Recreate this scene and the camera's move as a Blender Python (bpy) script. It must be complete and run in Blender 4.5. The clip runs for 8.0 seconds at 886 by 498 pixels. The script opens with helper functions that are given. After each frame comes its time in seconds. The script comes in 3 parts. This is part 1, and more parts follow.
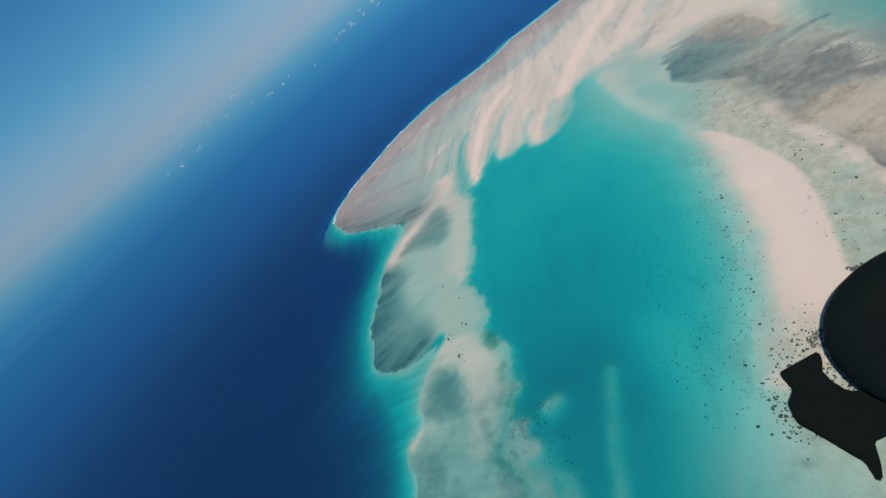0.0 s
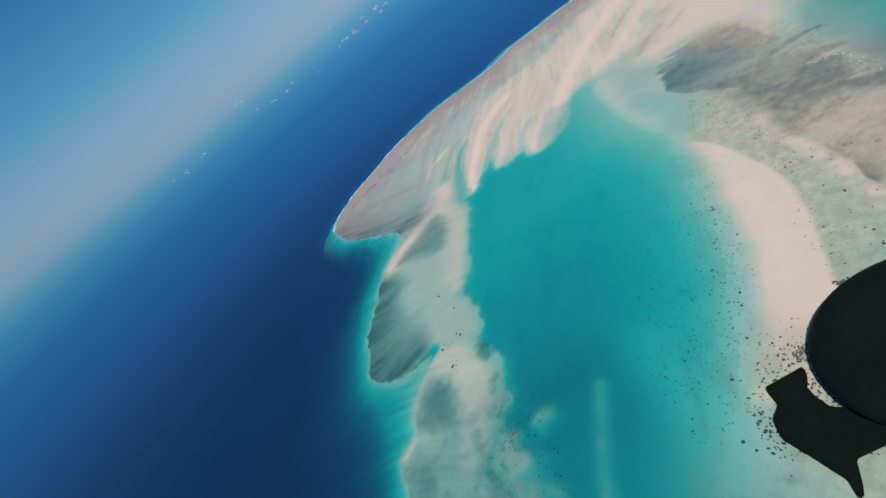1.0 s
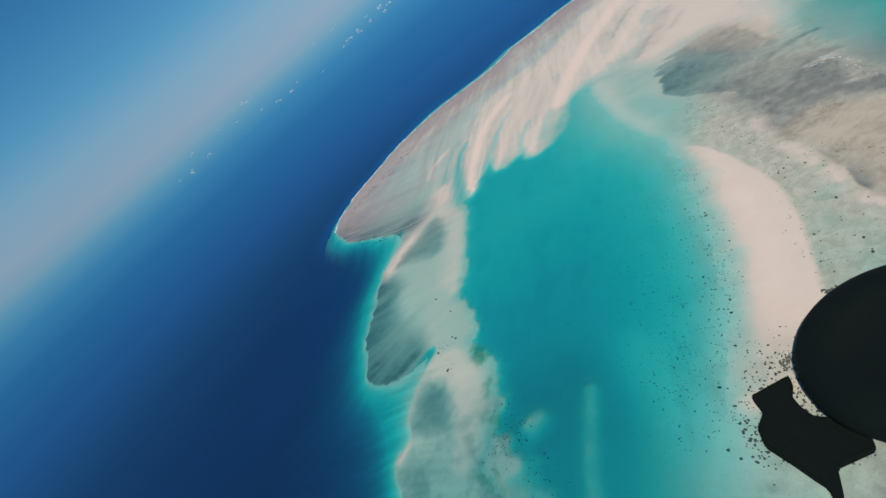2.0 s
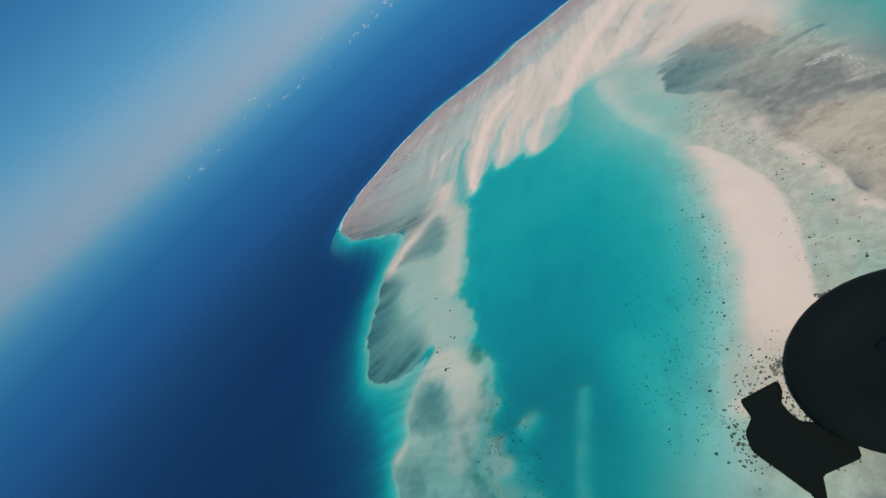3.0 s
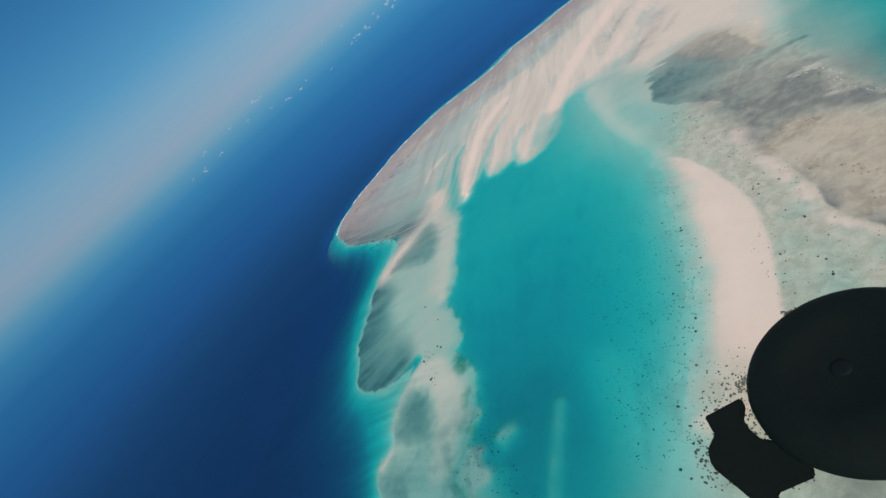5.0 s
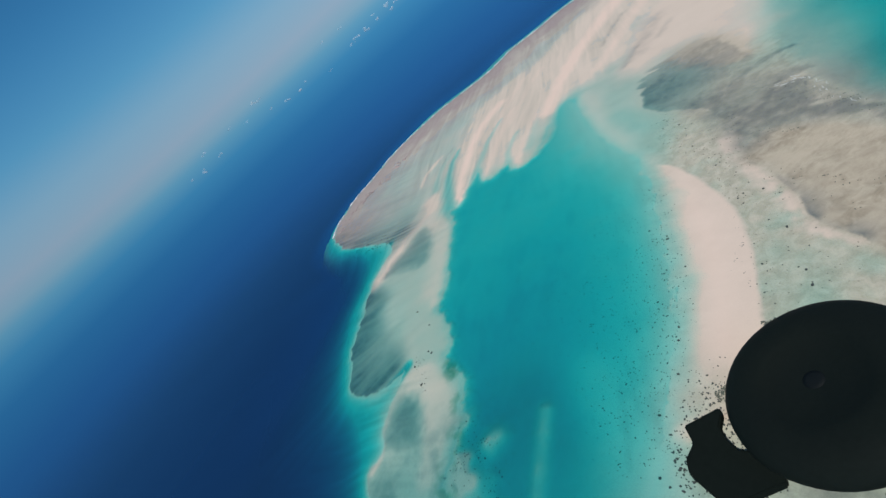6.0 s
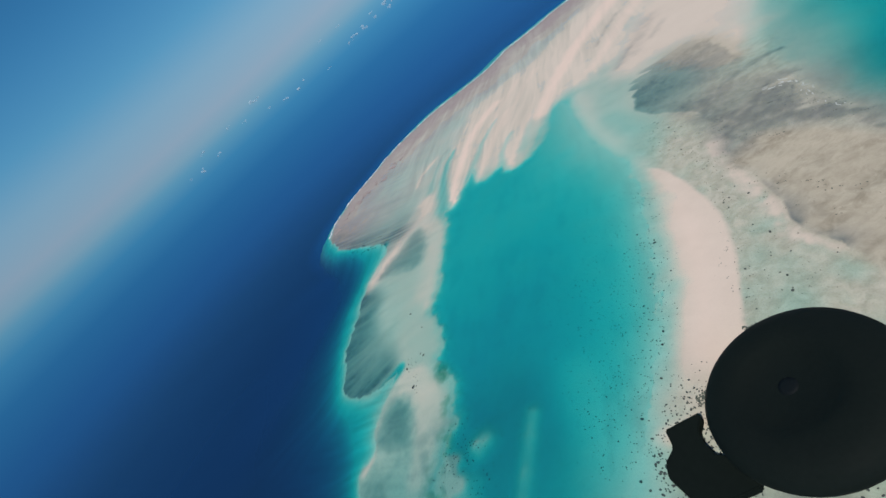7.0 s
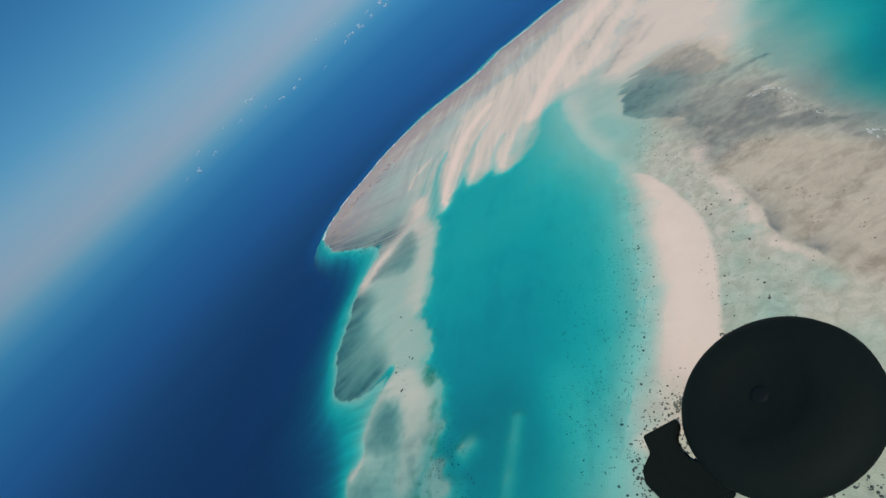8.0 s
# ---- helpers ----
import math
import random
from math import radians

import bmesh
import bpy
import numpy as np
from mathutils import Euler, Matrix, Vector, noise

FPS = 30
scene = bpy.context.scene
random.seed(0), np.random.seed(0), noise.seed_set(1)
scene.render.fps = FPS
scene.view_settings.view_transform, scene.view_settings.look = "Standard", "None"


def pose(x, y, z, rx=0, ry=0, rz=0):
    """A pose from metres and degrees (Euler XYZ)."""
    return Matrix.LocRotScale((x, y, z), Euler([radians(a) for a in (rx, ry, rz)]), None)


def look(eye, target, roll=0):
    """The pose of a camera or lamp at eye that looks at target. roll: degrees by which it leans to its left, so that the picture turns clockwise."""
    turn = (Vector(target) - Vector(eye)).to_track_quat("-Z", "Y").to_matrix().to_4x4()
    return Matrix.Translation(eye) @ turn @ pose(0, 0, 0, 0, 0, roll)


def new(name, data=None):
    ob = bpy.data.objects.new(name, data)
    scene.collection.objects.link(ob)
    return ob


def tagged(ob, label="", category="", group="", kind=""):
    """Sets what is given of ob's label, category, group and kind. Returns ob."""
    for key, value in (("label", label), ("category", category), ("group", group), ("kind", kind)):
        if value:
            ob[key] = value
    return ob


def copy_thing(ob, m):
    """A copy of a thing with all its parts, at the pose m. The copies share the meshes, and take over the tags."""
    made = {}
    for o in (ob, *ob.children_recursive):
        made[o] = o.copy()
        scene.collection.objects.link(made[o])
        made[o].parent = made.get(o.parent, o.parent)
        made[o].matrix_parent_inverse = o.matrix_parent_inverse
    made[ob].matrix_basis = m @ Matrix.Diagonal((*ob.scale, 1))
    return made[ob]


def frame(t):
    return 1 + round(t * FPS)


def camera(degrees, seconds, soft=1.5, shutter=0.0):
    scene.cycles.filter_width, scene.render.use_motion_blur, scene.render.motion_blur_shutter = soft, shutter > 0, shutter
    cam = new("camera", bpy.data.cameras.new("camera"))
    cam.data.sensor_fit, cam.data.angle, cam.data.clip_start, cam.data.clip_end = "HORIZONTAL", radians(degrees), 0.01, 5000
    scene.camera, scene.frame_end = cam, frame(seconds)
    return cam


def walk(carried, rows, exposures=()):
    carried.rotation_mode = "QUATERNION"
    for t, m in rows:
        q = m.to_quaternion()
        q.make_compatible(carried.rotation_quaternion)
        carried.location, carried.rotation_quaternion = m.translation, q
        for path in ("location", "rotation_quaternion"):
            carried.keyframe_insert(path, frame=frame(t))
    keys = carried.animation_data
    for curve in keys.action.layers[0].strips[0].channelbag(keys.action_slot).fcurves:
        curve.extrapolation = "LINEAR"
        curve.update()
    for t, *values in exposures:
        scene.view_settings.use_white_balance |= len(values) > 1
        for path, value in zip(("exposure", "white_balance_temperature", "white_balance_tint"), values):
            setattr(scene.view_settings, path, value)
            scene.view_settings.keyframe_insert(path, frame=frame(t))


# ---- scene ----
cam = camera(92.1, 8.0)
PATH = [
    (0, (13.992, -4.296, 362.843), (13.912, -2.543, 361.883), -40.2),
    (0.5, (21.971, -6.31, 362.845), (21.889, -4.558, 361.883), -40.3),
    (1, (29.949, -8.322, 362.847), (29.867, -6.556, 361.912), -40.3),
    (1.5, (37.924, -10.335, 362.851), (37.827, -8.565, 361.925), -40.6),
    (3, (61.836, -16.369, 362.884), (61.682, -14.601, 361.963), -41.5),
    (3.5, (69.804, -18.351, 362.89), (69.602, -16.577, 361.989), -42.7),
    (4, (77.767, -20.291, 362.895), (77.571, -18.523, 361.979), -42.7),
    (4.5, (85.725, -22.191, 362.901), (85.547, -20.42, 361.988), -42.1),
    (6, (109.589, -27.808, 362.935), (109.413, -26.036, 362.025), -41.9),
    (6.5, (117.545, -29.669, 362.94), (117.359, -27.896, 362.032), -42.2),
    (7, (125.503, -31.521, 362.944), (125.317, -29.754, 362.027), -42.3),
    (7.5, (133.463, -33.369, 362.946), (133.277, -31.605, 362.023), -42.3),
    (8, (141.423, -35.215, 362.948), (141.24, -33.453, 362.02), -42.3),
]
walk(cam, [(t, look(eye, target, roll)) for t, eye, target, roll in PATH])

# ---- light: high sun from the south-west, clear sky ----
scene.view_settings.exposure = 0.0
SUN_HEIGHT, SUN_FROM = radians(60), radians(205)      # compass bearing of the sun, from +y clockwise
world = bpy.data.worlds.new("sky")
scene.world = world
world.use_nodes = True
wt = world.node_tree
sky = wt.nodes.new("ShaderNodeTexSky")
sky.sky_type = "NISHITA"
sky.sun_disc = False
sky.sun_elevation, sky.sun_rotation = SUN_HEIGHT, SUN_FROM
sky.altitude, sky.air_density, sky.dust_density, sky.ozone_density = 360, 1.0, 0.2, 3.0
deeper = wt.nodes.new("ShaderNodeMix")
deeper.data_type, deeper.blend_type = "RGBA", "MULTIPLY"
deeper.inputs[0].default_value = 1.0
deeper.inputs[7].default_value = (0.30, 0.85, 1.10, 1)
wt.nodes["Background"].inputs["Strength"].default_value = 0.075
wt.links.new(sky.outputs[0], deeper.inputs[6])
wt.links.new(deeper.outputs[2], wt.nodes["Background"].inputs["Color"])
sun = new("sun", bpy.data.lights.new("sun", "SUN"))
sun.data.energy, sun.data.angle, sun.data.color = 3.3, radians(0.6), (1.0, 0.945, 0.85)
sun.matrix_world = look((0, 0, 900), Vector((0, 0, 900)) - 100 * Vector((
    math.sin(SUN_FROM) * math.cos(SUN_HEIGHT), math.cos(SUN_FROM) * math.cos(SUN_HEIGHT), math.sin(SUN_HEIGHT))))


# ---- node and mesh helpers ----
class Nodes:
    """A material and short ways to add nodes to it."""

    def __init__(self, name):
        self.mat = bpy.data.materials.new(name)
        self.mat.use_nodes = True
        self.tree = self.mat.node_tree
        self.tree.nodes.clear()
        self.out = self.tree.nodes.new("ShaderNodeOutputMaterial")

    def put(self, value, socket):
        if isinstance(value, bpy.types.NodeSocket):
            self.tree.links.new(value, socket)
        elif isinstance(value, (tuple, list)) and len(value) == 3 and socket.type == "RGBA":
            socket.default_value = (*value, 1)
        else:
            socket.default_value = value

    def add(self, kind, out=0, **inputs):
        node = self.tree.nodes.new(kind)
        for key, value in inputs.items():
            self.put(value, node.inputs[key.replace("_", " ")])
        return node.outputs[out]

    def math(self, op, a, b=0.0, clamp=False):
        node = self.tree.nodes.new("ShaderNodeMath")
        node.operation, node.use_clamp = op, clamp
        self.put(a, node.inputs[0])
        self.put(b, node.inputs[1])
        return node.outputs[0]

    def mix(self, f, a, b, blend="MIX"):
        node = self.tree.nodes.new("ShaderNodeMix")
        node.data_type, node.blend_type = "RGBA", blend
        self.put(f, node.inputs[0])
        self.put(a, node.inputs[6])
        self.put(b, node.inputs[7])
        return node.outputs[2]

    def attr(self, name):
        node = self.tree.nodes.new("ShaderNodeAttribute")
        node.attribute_name = name
        return node.outputs["Fac"]

    def coords(self, turn=0.0, scale=(1, 1, 1)):
        tc = self.tree.nodes.new("ShaderNodeTexCoord")
        mp = self.tree.nodes.new("ShaderNodeMapping")
        mp.inputs["Rotation"].default_value = (0, 0, radians(turn))
        mp.inputs["Scale"].default_value = scale
        self.tree.links.new(tc.outputs["Object"], mp.inputs["Vector"])
        return mp.outputs[0]

    def noise(self, metres, detail=4.0, rough=0.55, turn=0.0, stretch=1.0, warp=0.0):
        v = self.coords(turn, (1 / (metres * stretch), 1 / metres, 1 / metres))
        return self.add("ShaderNodeTexNoise", 0, Vector=v, Scale=1.0, Detail=detail, Roughness=rough, Distortion=warp)

    def ramp(self, f, *stops):
        node = self.tree.nodes.new("ShaderNodeValToRGB")
        el = node.color_ramp.elements
        while len(el) < len(stops):
            el.new(0.5)
        for e, (pos, col) in zip(el, stops):
            e.position = pos
            e.color = (*col, 1) if isinstance(col, tuple) else (col, col, col, 1)
        self.put(f, node.inputs[0])
        return node.outputs[0]

    def bump(self, height, strength=0.4, distance=0.2):
        return self.add("ShaderNodeBump", 0, Height=height, Strength=strength, Distance=distance)

    def thinning(self, shader):
        """Imitates haze: far out the sheet turns transparent and the glowing backdrop shows through."""
        m = self.tree.nodes.new("ShaderNodeMixShader")
        self.put(self.attr("thin"), m.inputs[0])
        self.put(shader, m.inputs[1])
        self.put(self.add("ShaderNodeBsdfTransparent", 0), m.inputs[2])
        return self.surface(m.outputs[0])

    def surface(self, shader):
        self.tree.links.new(shader, self.out.inputs["Surface"])
        return self.mat

    def principled(self, colour, rough=0.7, normal=None, metal=0.0, spec=0.5, thins=False):
        p = self.tree.nodes.new("ShaderNodeBsdfPrincipled")
        self.put(colour, p.inputs["Base Color"])
        self.put(rough, p.inputs["Roughness"])
        self.put(metal, p.inputs["Metallic"])
        self.put(spec, p.inputs["Specular IOR Level"])
        if normal:
            self.put(normal, p.inputs["Normal"])
        return self.thinning(p.outputs[0]) if thins else self.surface(p.outputs[0])


def part(name, bm, material, parent=None, label="", smooth=True):
    """Links a bmesh as one mesh object under a thing."""
    me = bpy.data.meshes.new(name)
    bm.to_mesh(me)
    bm.free()
    me.materials.append(material)
    if smooth:
        me.shade_smooth()
    ob = new(name, me)
    if parent:
        ob.parent = parent
    return tagged(ob, label)


# ---- the plan of the shoals: shores and patches, in metres ----
SEA_EDGE = [(3259, 510), (1962, 1037), (1221, 1339), (851, 1490), (792, 1514), (737, 1509), (649, 1527), (605, 1542), (561, 1518), (483, 1495), (388, 1518),
    (265, 1547), (152, 1525), (53, 1495), (-40, 1419), (-136, 1362), (-173, 1309), (-205, 1269), (-224, 1216), (-230, 1161), (-208, 1082), (-167, 1001),
    (-121, 952), (-80, 901), (-61, 871), (-60, 827), (-97, 795), (-133, 748), (-152, 690), (-175, 635), (-195, 585), (-193, 551), (-201, 502),
    (-177, 474), (-146, 455), (-115, 455), (-93, 462), (-114, 435), (-140, 410), (-152, 389), (-147, 364), (-159, 350), (-179, 346), (-182, 331),
    (-180, 302), (-183, 283), (-196, 257), (-202, 210)]
SHELF_EDGE = [(3199, 510), (1902, 1037), (1161, 1339), (859, 1544), (667, 1651), (419, 1653), (254, 1669), (104, 1642), (-52, 1525), (-164, 1458), (-230, 1351),
    (-247, 1278), (-242, 1148), (-166, 1000), (-122, 885), (-142, 800), (-180, 736), (-206, 662), (-217, 605), (-221, 537), (-223, 501), (-204, 457),
    (-192, 411), (-191, 365), (-199, 353), (-200, 316), (-204, 297), (-214, 268), (-219, 220), (-186, 78), (-214, -22), (-184, -122), (-210, -232),
    (-192, -342), (-144, -492), (-44, -652), (186, -812), (536, -957)]
LAGOON_WEST = [(438, 823), (432, 847), (409, 846), (370, 812), (342, 782), (308, 750), (273, 738), (252, 738), (245, 761), (253, 794), (227, 795), (201, 793),
    (187, 812), (202, 860), (193, 869), (155, 834), (119, 786), (85, 805), (84, 745), (62, 694), (39, 641), (15, 579), (-9, 544), (-19, 527), (-12, 491),
    (-10, 461), (-23, 441), (-37, 432), (-35, 407), (-26, 384), (-26, 359), (-38, 341), (-34, 319), (-35, 316), (-49, 311), (-65, 292), (-82, 272),
    (-86, 260), (-80, 246), (-74, 222), (-69, 203), (-62, 170), (-62, 134), (-50, 8), (-26, -72), (-62, -172), (-38, -272), (-4, -382), (22, -472)]
LAGOON_EAST = [(441, 837), (392, 721), (368, 637), (359, 574), (354, 512), (326, 447), (288, 386), (262, 344), (239, 305), (212, 269), (185, 241), (159, 217),
    (136, 195), (116, 173), (100, 157), (86, 146), (62, 129), (43, 109), (80, -2), (54, -82), (72, -162), (48, -262), (54, -362), (22, -472)]
FAR_LAGOON = [(867, 856), (712, 651), (618, 541), (550, 449), (519, 375), (499, 318), (483, 255), (463, 185)]
SPIT = [(358, 525), (356, 481), (363, 441), (356, 391), (346, 347), (334, 315), (317, 287), (294, 257), (267, 226), (246, 204), (237, 188), (235, 174),
    (222, 172), (202, 179), (186, 188), (170, 204), (156, 226), (185, 259), (213, 290), (236, 323), (269, 382), (310, 455)]
TONGUE = [(187, 153), (161, 159), (135, 161), (117, 166), (126, 183), (148, 177), (168, 167)]
BAR = [(692, 1261), (882, 1311), (822, 985), (660, 871), (555, 818), (482, 842), (415, 859), (349, 823), (270, 739), (250, 756), (220, 810), (187, 813),
    (142, 809), (120, 798), (134, 915), (155, 1020), (253, 1147), (346, 1230), (457, 1239), (569, 1211)]
NECK = [(63, 911), (84, 796), (62, 694), (25, 606), (-10, 545), (-31, 543), (-1, 619), (34, 740), (29, 833), (-20, 795), (-72, 787), (-119, 761), (-89, 818),
    (-40, 874), (14, 887)]
STRIP = [(-92, 452), (-48, 435), (-37, 378), (-43, 331), (-66, 303), (-95, 265), (-120, 281), (-94, 323), (-86, 384), (-96, 418), (-136, 403), (-150, 362),
    (-165, 352), (-153, 382), (-128, 423)]
MUD = [(399, 378), (435, 386), (452, 387), (476, 344), (477, 297), (489, 240), (408, 154), (355, 137), (343, 179), (356, 214), (354, 236), (360, 261),
    (375, 284), (384, 309), (396, 339), (396, 358)]
MEADOW = [(473, 651), (529, 712), (573, 700), (625, 687), (615, 612), (568, 525), (598, 497), (543, 441), (541, 409), (514, 364), (506, 326), (497, 272),
    (488, 231), (478, 267), (483, 307), (482, 349), (464, 382), (422, 365), (423, 397), (452, 439), (463, 503), (446, 570), (453, 618)]
NORTH_LOBE = [(-20, 795), (20, 817), (38, 782), (19, 708), (-10, 675), (-47, 722), (-113, 746)]
MAIN_LOBE = [(-150, 776), (-84, 728), (-71, 666), (-104, 626), (-77, 545), (-77, 473), (-96, 459), (-147, 452), (-211, 496), (-211, 600), (-188, 662)]
SOUTH_LOBE = [(-99, 412), (-86, 384), (-90, 345), (-104, 323), (-136, 353), (-152, 373), (-136, 399), (-115, 414)]
NEAR_LOBE = [(-172, 285), (-142, 270), (-119, 250), (-118, 230), (-142, 204), (-187, 241)]
REEF = [(247, 202), (263, 196), (286, 186), (280, 161), (260, 153), (246, 166), (249, 184)]
THICKET = [(174, 180), (188, 180), (197, 178), (199, 170), (190, 167), (178, 164), (173, 173)]
SHOAL = [(-71, 282), (-61, 289), (-44, 282), (-40, 271), (-51, 264), (-42, 247), (-52, 238), (-74, 247), (-84, 261), (-79, 274)]
NEAR_FLAT = [(99, 142), (126, 143), (151, 131), (162, 112), (189, 90), (233, 70), (245, 44), (160, 33), (32, 93)]
SUNK_BAR = [(49, 265), (32, 241), (13, 213), (-5, 183), (-26, 150)]
SUNK_BLOB = [(-8, 274), (-13, 273), (-19, 271)]
SUNK_TAIL = [(-37, 205), (-44, 186), (-56, 162)]
SUNK_VEIL = [(109, 269), (97, 228), (78, 190), (59, 160)]
MARKED_HEADS = [(206, 286), (199, 248), (189, 237), (357, 331), (370, 319), (349, 330), (338, 283), (338, 264), (306, 218), (296, 204), (293, 248), (253, 300),
    (239, 312), (130, 192), (148, 156), (131, 154), (137, 147), (98, 153), (100, 144), (115, 150), (-50, 562), (-38, 511), (-80, 451), (-53, 460),
    (-49, 453), (-78, 411), (-76, 412), (400, 452), (430, 511), (270, 347), (268, 376), (153, 147), (182, 131), (171, 152), (180, 148), (229, 150),
    (239, 167), (240, 160), (204, 179), (166, 211), (-132, 928), (-158, 974), (-115, 893), (-92, 869)]
CLOUDS = [(-1383.4, 4038.8, 347.3, 16), (-1293.1, 4071.4, 455.5, 13), (-1201.3, 4102.4, 367.8, 10), (-691, 4234.4, 496.3, 16), (-455.2, 4273.7, 336.6, 13),
    (-332.4, 4288.9, 322.4, 13), (-642.4, 4243.6, 492.3, 8), (383.6, 4308, 340.2, 16), (479.1, 4301.7, 334.8, 18), (740.9, 4273.3, 371.4, 18),
    (765.9, 4269.7, 325.6, 12), (305.1, 4311.7, 484.3, 8), (111.6, 4314.7, 492.3, 8), (7.1, 4312.7, 281.8, 8), (-870.4, 4195.5, 420.1, 8),
    (-1519.2, 3985.4, 365.6, 8), (-1004.5, 4161.1, 475.6, 8), (603.1, 4290.2, 340.3, 12), (599.1, 4290.6, 387.2, 9), (297.7, 4312, 320.4, 9),
    (-233.2, 4298.6, 352.3, 8), (-633.9, 4245.1, 373.7, 8), (835.6, 4259, 347.6, 14)]
CHANNEL = [(-90, 463), (-116, 449), (-146, 436), (-166, 425), (-180, 411)]
NOTCH = [(-62, 861), (-92, 839), (-137, 851)]
BROOK = [(418, 679), (418, 616), (412, 555)]
REEF_EDGE = [(246, 203), (248, 196), (254, 197), (253, 189), (248, 180), (245, 172), (251, 169)]
MUD_SHORE = [(408, 396), (400, 374), (397, 351), (394, 334), (384, 309), (376, 285), (360, 261), (354, 236), (356, 214)]
LIP = [(446, 812), (405, 702), (386, 632), (372, 575)]
PLATEAU = [(745, 993), (828, 918), (779, 673), (645, 561), (582, 544), (633, 669), (591, 721), (513, 721), (538, 814)]
ALGAE = [(-36, 424), (-20, 404), (-26, 377), (-42, 392)]
LAGOON_SCATTER = [(324, 438, 251, 315, 8, 42, 0.5, 1), (251, 315, 179, 230, 7, 42, 0.5, 1.1), (255, 370, 167, 259, 16, 70, 0.5, 1),
    (175, 234, 101, 157, 7, 40, 0.4, 0.9), (151, 257, 77, 167, 16, 90, 0.5, 0.9), (207, 485, 75, 202, 60, 160, 0.5, 0.9),
    (301, 474, 130, 227, 30, 125, 0.5, 0.9), (409, 441, 335, 305, 9, 50, 0.4, 1), (320, 284, 261, 214, 8, 30, 0.4, 0.9),
    (344, 288, 300, 188, 22, 55, 0.3, 0.9)]
FLATS_SCATTER = [(163, 196, 231, 154, 13, 80, 0.4, 1.1), (148, 185, 200, 150, 10, 80, 0.4, 1.1), (115, 157, 191, 135, 12, 170, 0.4, 1.2),
    (108, 147, 165, 114, 9, 90, 0.5, 1.3), (138, 158, 185, 145, 9, 60, 0.4, 1.2), (438, 589, 393, 423, 14, 30, 0.4, 0.9),
    (-77, 260, -26, 297, 9, 40, 0.5, 0.8), (-35, 316, -30, 205, 13, 34, 0.5, 0.9), (213, 157, 253, 160, 7, 40, 0.4, 1), (-73, 469, -71, 397, 6, 14, 0.5, 1), (194, 87, 233, 70, 10, 60, 0.4, 1)]
SOUTH_SHORE = [(-154, 78), (-180, -22), (-148, -122), (-176, -232), (-160, -342), (-114, -472), (-24, -622), (196, -782), (536, -922)]
# tapering runs of sand, water and weed: the line, its half-width at either end and its strength
FINGERS = [
    ([(118, 790), (145, 871), (182, 932), (239, 1022), (300, 1092), (379, 1137)], 10, 34, 1.0),
    ([(190, 806), (235, 869), (289, 941), (371, 1026)], 11, 30, 0.72),
    ([(249, 752), (279, 797), (335, 862), (385, 910)], 12, 28, 0.66),
    ([(392, 872), (464, 947), (577, 1044), (668, 1099), (748, 1145), (900, 1240)], 26, 55, 1.05),
    ([(536, 879), (610, 927), (716, 1001), (860, 1080)], 24, 50, 0.8),
    ([(300, 1000), (380, 1090), (470, 1170)], 16, 32, 0.66),
    ([(335, 960), (430, 1070), (520, 1140)], 16, 34, 0.62),
    ([(72, 1026), (88, 1062), (120, 1092), (160, 1104)], 7, 10, 0.36)]
TROUGHS = [
    ([(96, 815), (106, 850), (122, 910), (150, 985), (206, 1063)], 20, 6, 0.9),
    ([(180, 850), (200, 880), (231, 923), (280, 983), (336, 1035)], 14, 6, 0.55),
    ([(248, 800), (258, 818), (274, 847), (318, 896)], 10, 6, 0.45),
    ([(92, 940), (116, 990), (150, 1045), (201, 1090)], 11, 5, 0.3),
    ([(300, 790), (345, 850), (392, 915)], 16, 7, 0.25)]
DARK_RUNS = [
    ([(613, 974), (669, 1017), (735, 1058)], 6, 9, 0.28),
    ([(548, 795), (580, 818), (637, 844)], 11, 15, 0.32),
    ([(590, 800), (640, 850), (700, 895)], 16, 22, 0.2),
    ([(634, 804), (690, 832)], 8, 10, 0.2),
    ([(150, 1052), (172, 1086), (200, 1105)], 4, 4, 0.25),
    ([(517, 508), (557, 509), (574, 505), (599, 492)], 9, 5, 0.6),
    ([(533, 414), (520, 402), (504, 390)], 2.5, 2, 0.7),
    ([(519, 437), (509, 442)], 2.5, 2, 0.8),
    ([(500, 470), (535, 452), (560, 425)], 7, 4, 0.5)]
NECK_ARMS = [
    ([(70, 905), (64, 860), (25, 842), (-20, 836), (-60, 797), (-89, 756), (-124, 738)], 26, 15, 0.5),
    ([(70, 890), (66, 847), (44, 745), (18, 650), (-12, 575)], 32, 22, 0.26)]
TIP_SHORE = [(-225, 1110), (-179, 1030), (-149, 986), (-100, 925), (-60, 885), (-15, 872)]
BROWN = [(573, 712), (611, 690), (640, 640), (600, 540), (558, 530), (540, 605)]
GREY_BAND = [(452, 500), (503, 488), (541, 460), (540, 405), (520, 350), (508, 303), (494, 258), (468, 240), (488, 298), (480, 323), (466, 350), (448, 383), (429, 372),
    (401, 367), (406, 386), (428, 421), (435, 459)]
BELT = [(424, 420), (396, 377), (388, 331), (372, 288), (353, 259), (349, 233)]
POOL = [(405, 668), (433, 668), (446, 598), (420, 540), (392, 557), (395, 614)]
WAVELETS = [
    ([(523, 441), (534, 437), (540, 418), (534, 399), (515, 372), (509, 346), (506, 326)], 28),
    ([(493, 279), (492, 264)], 9)]
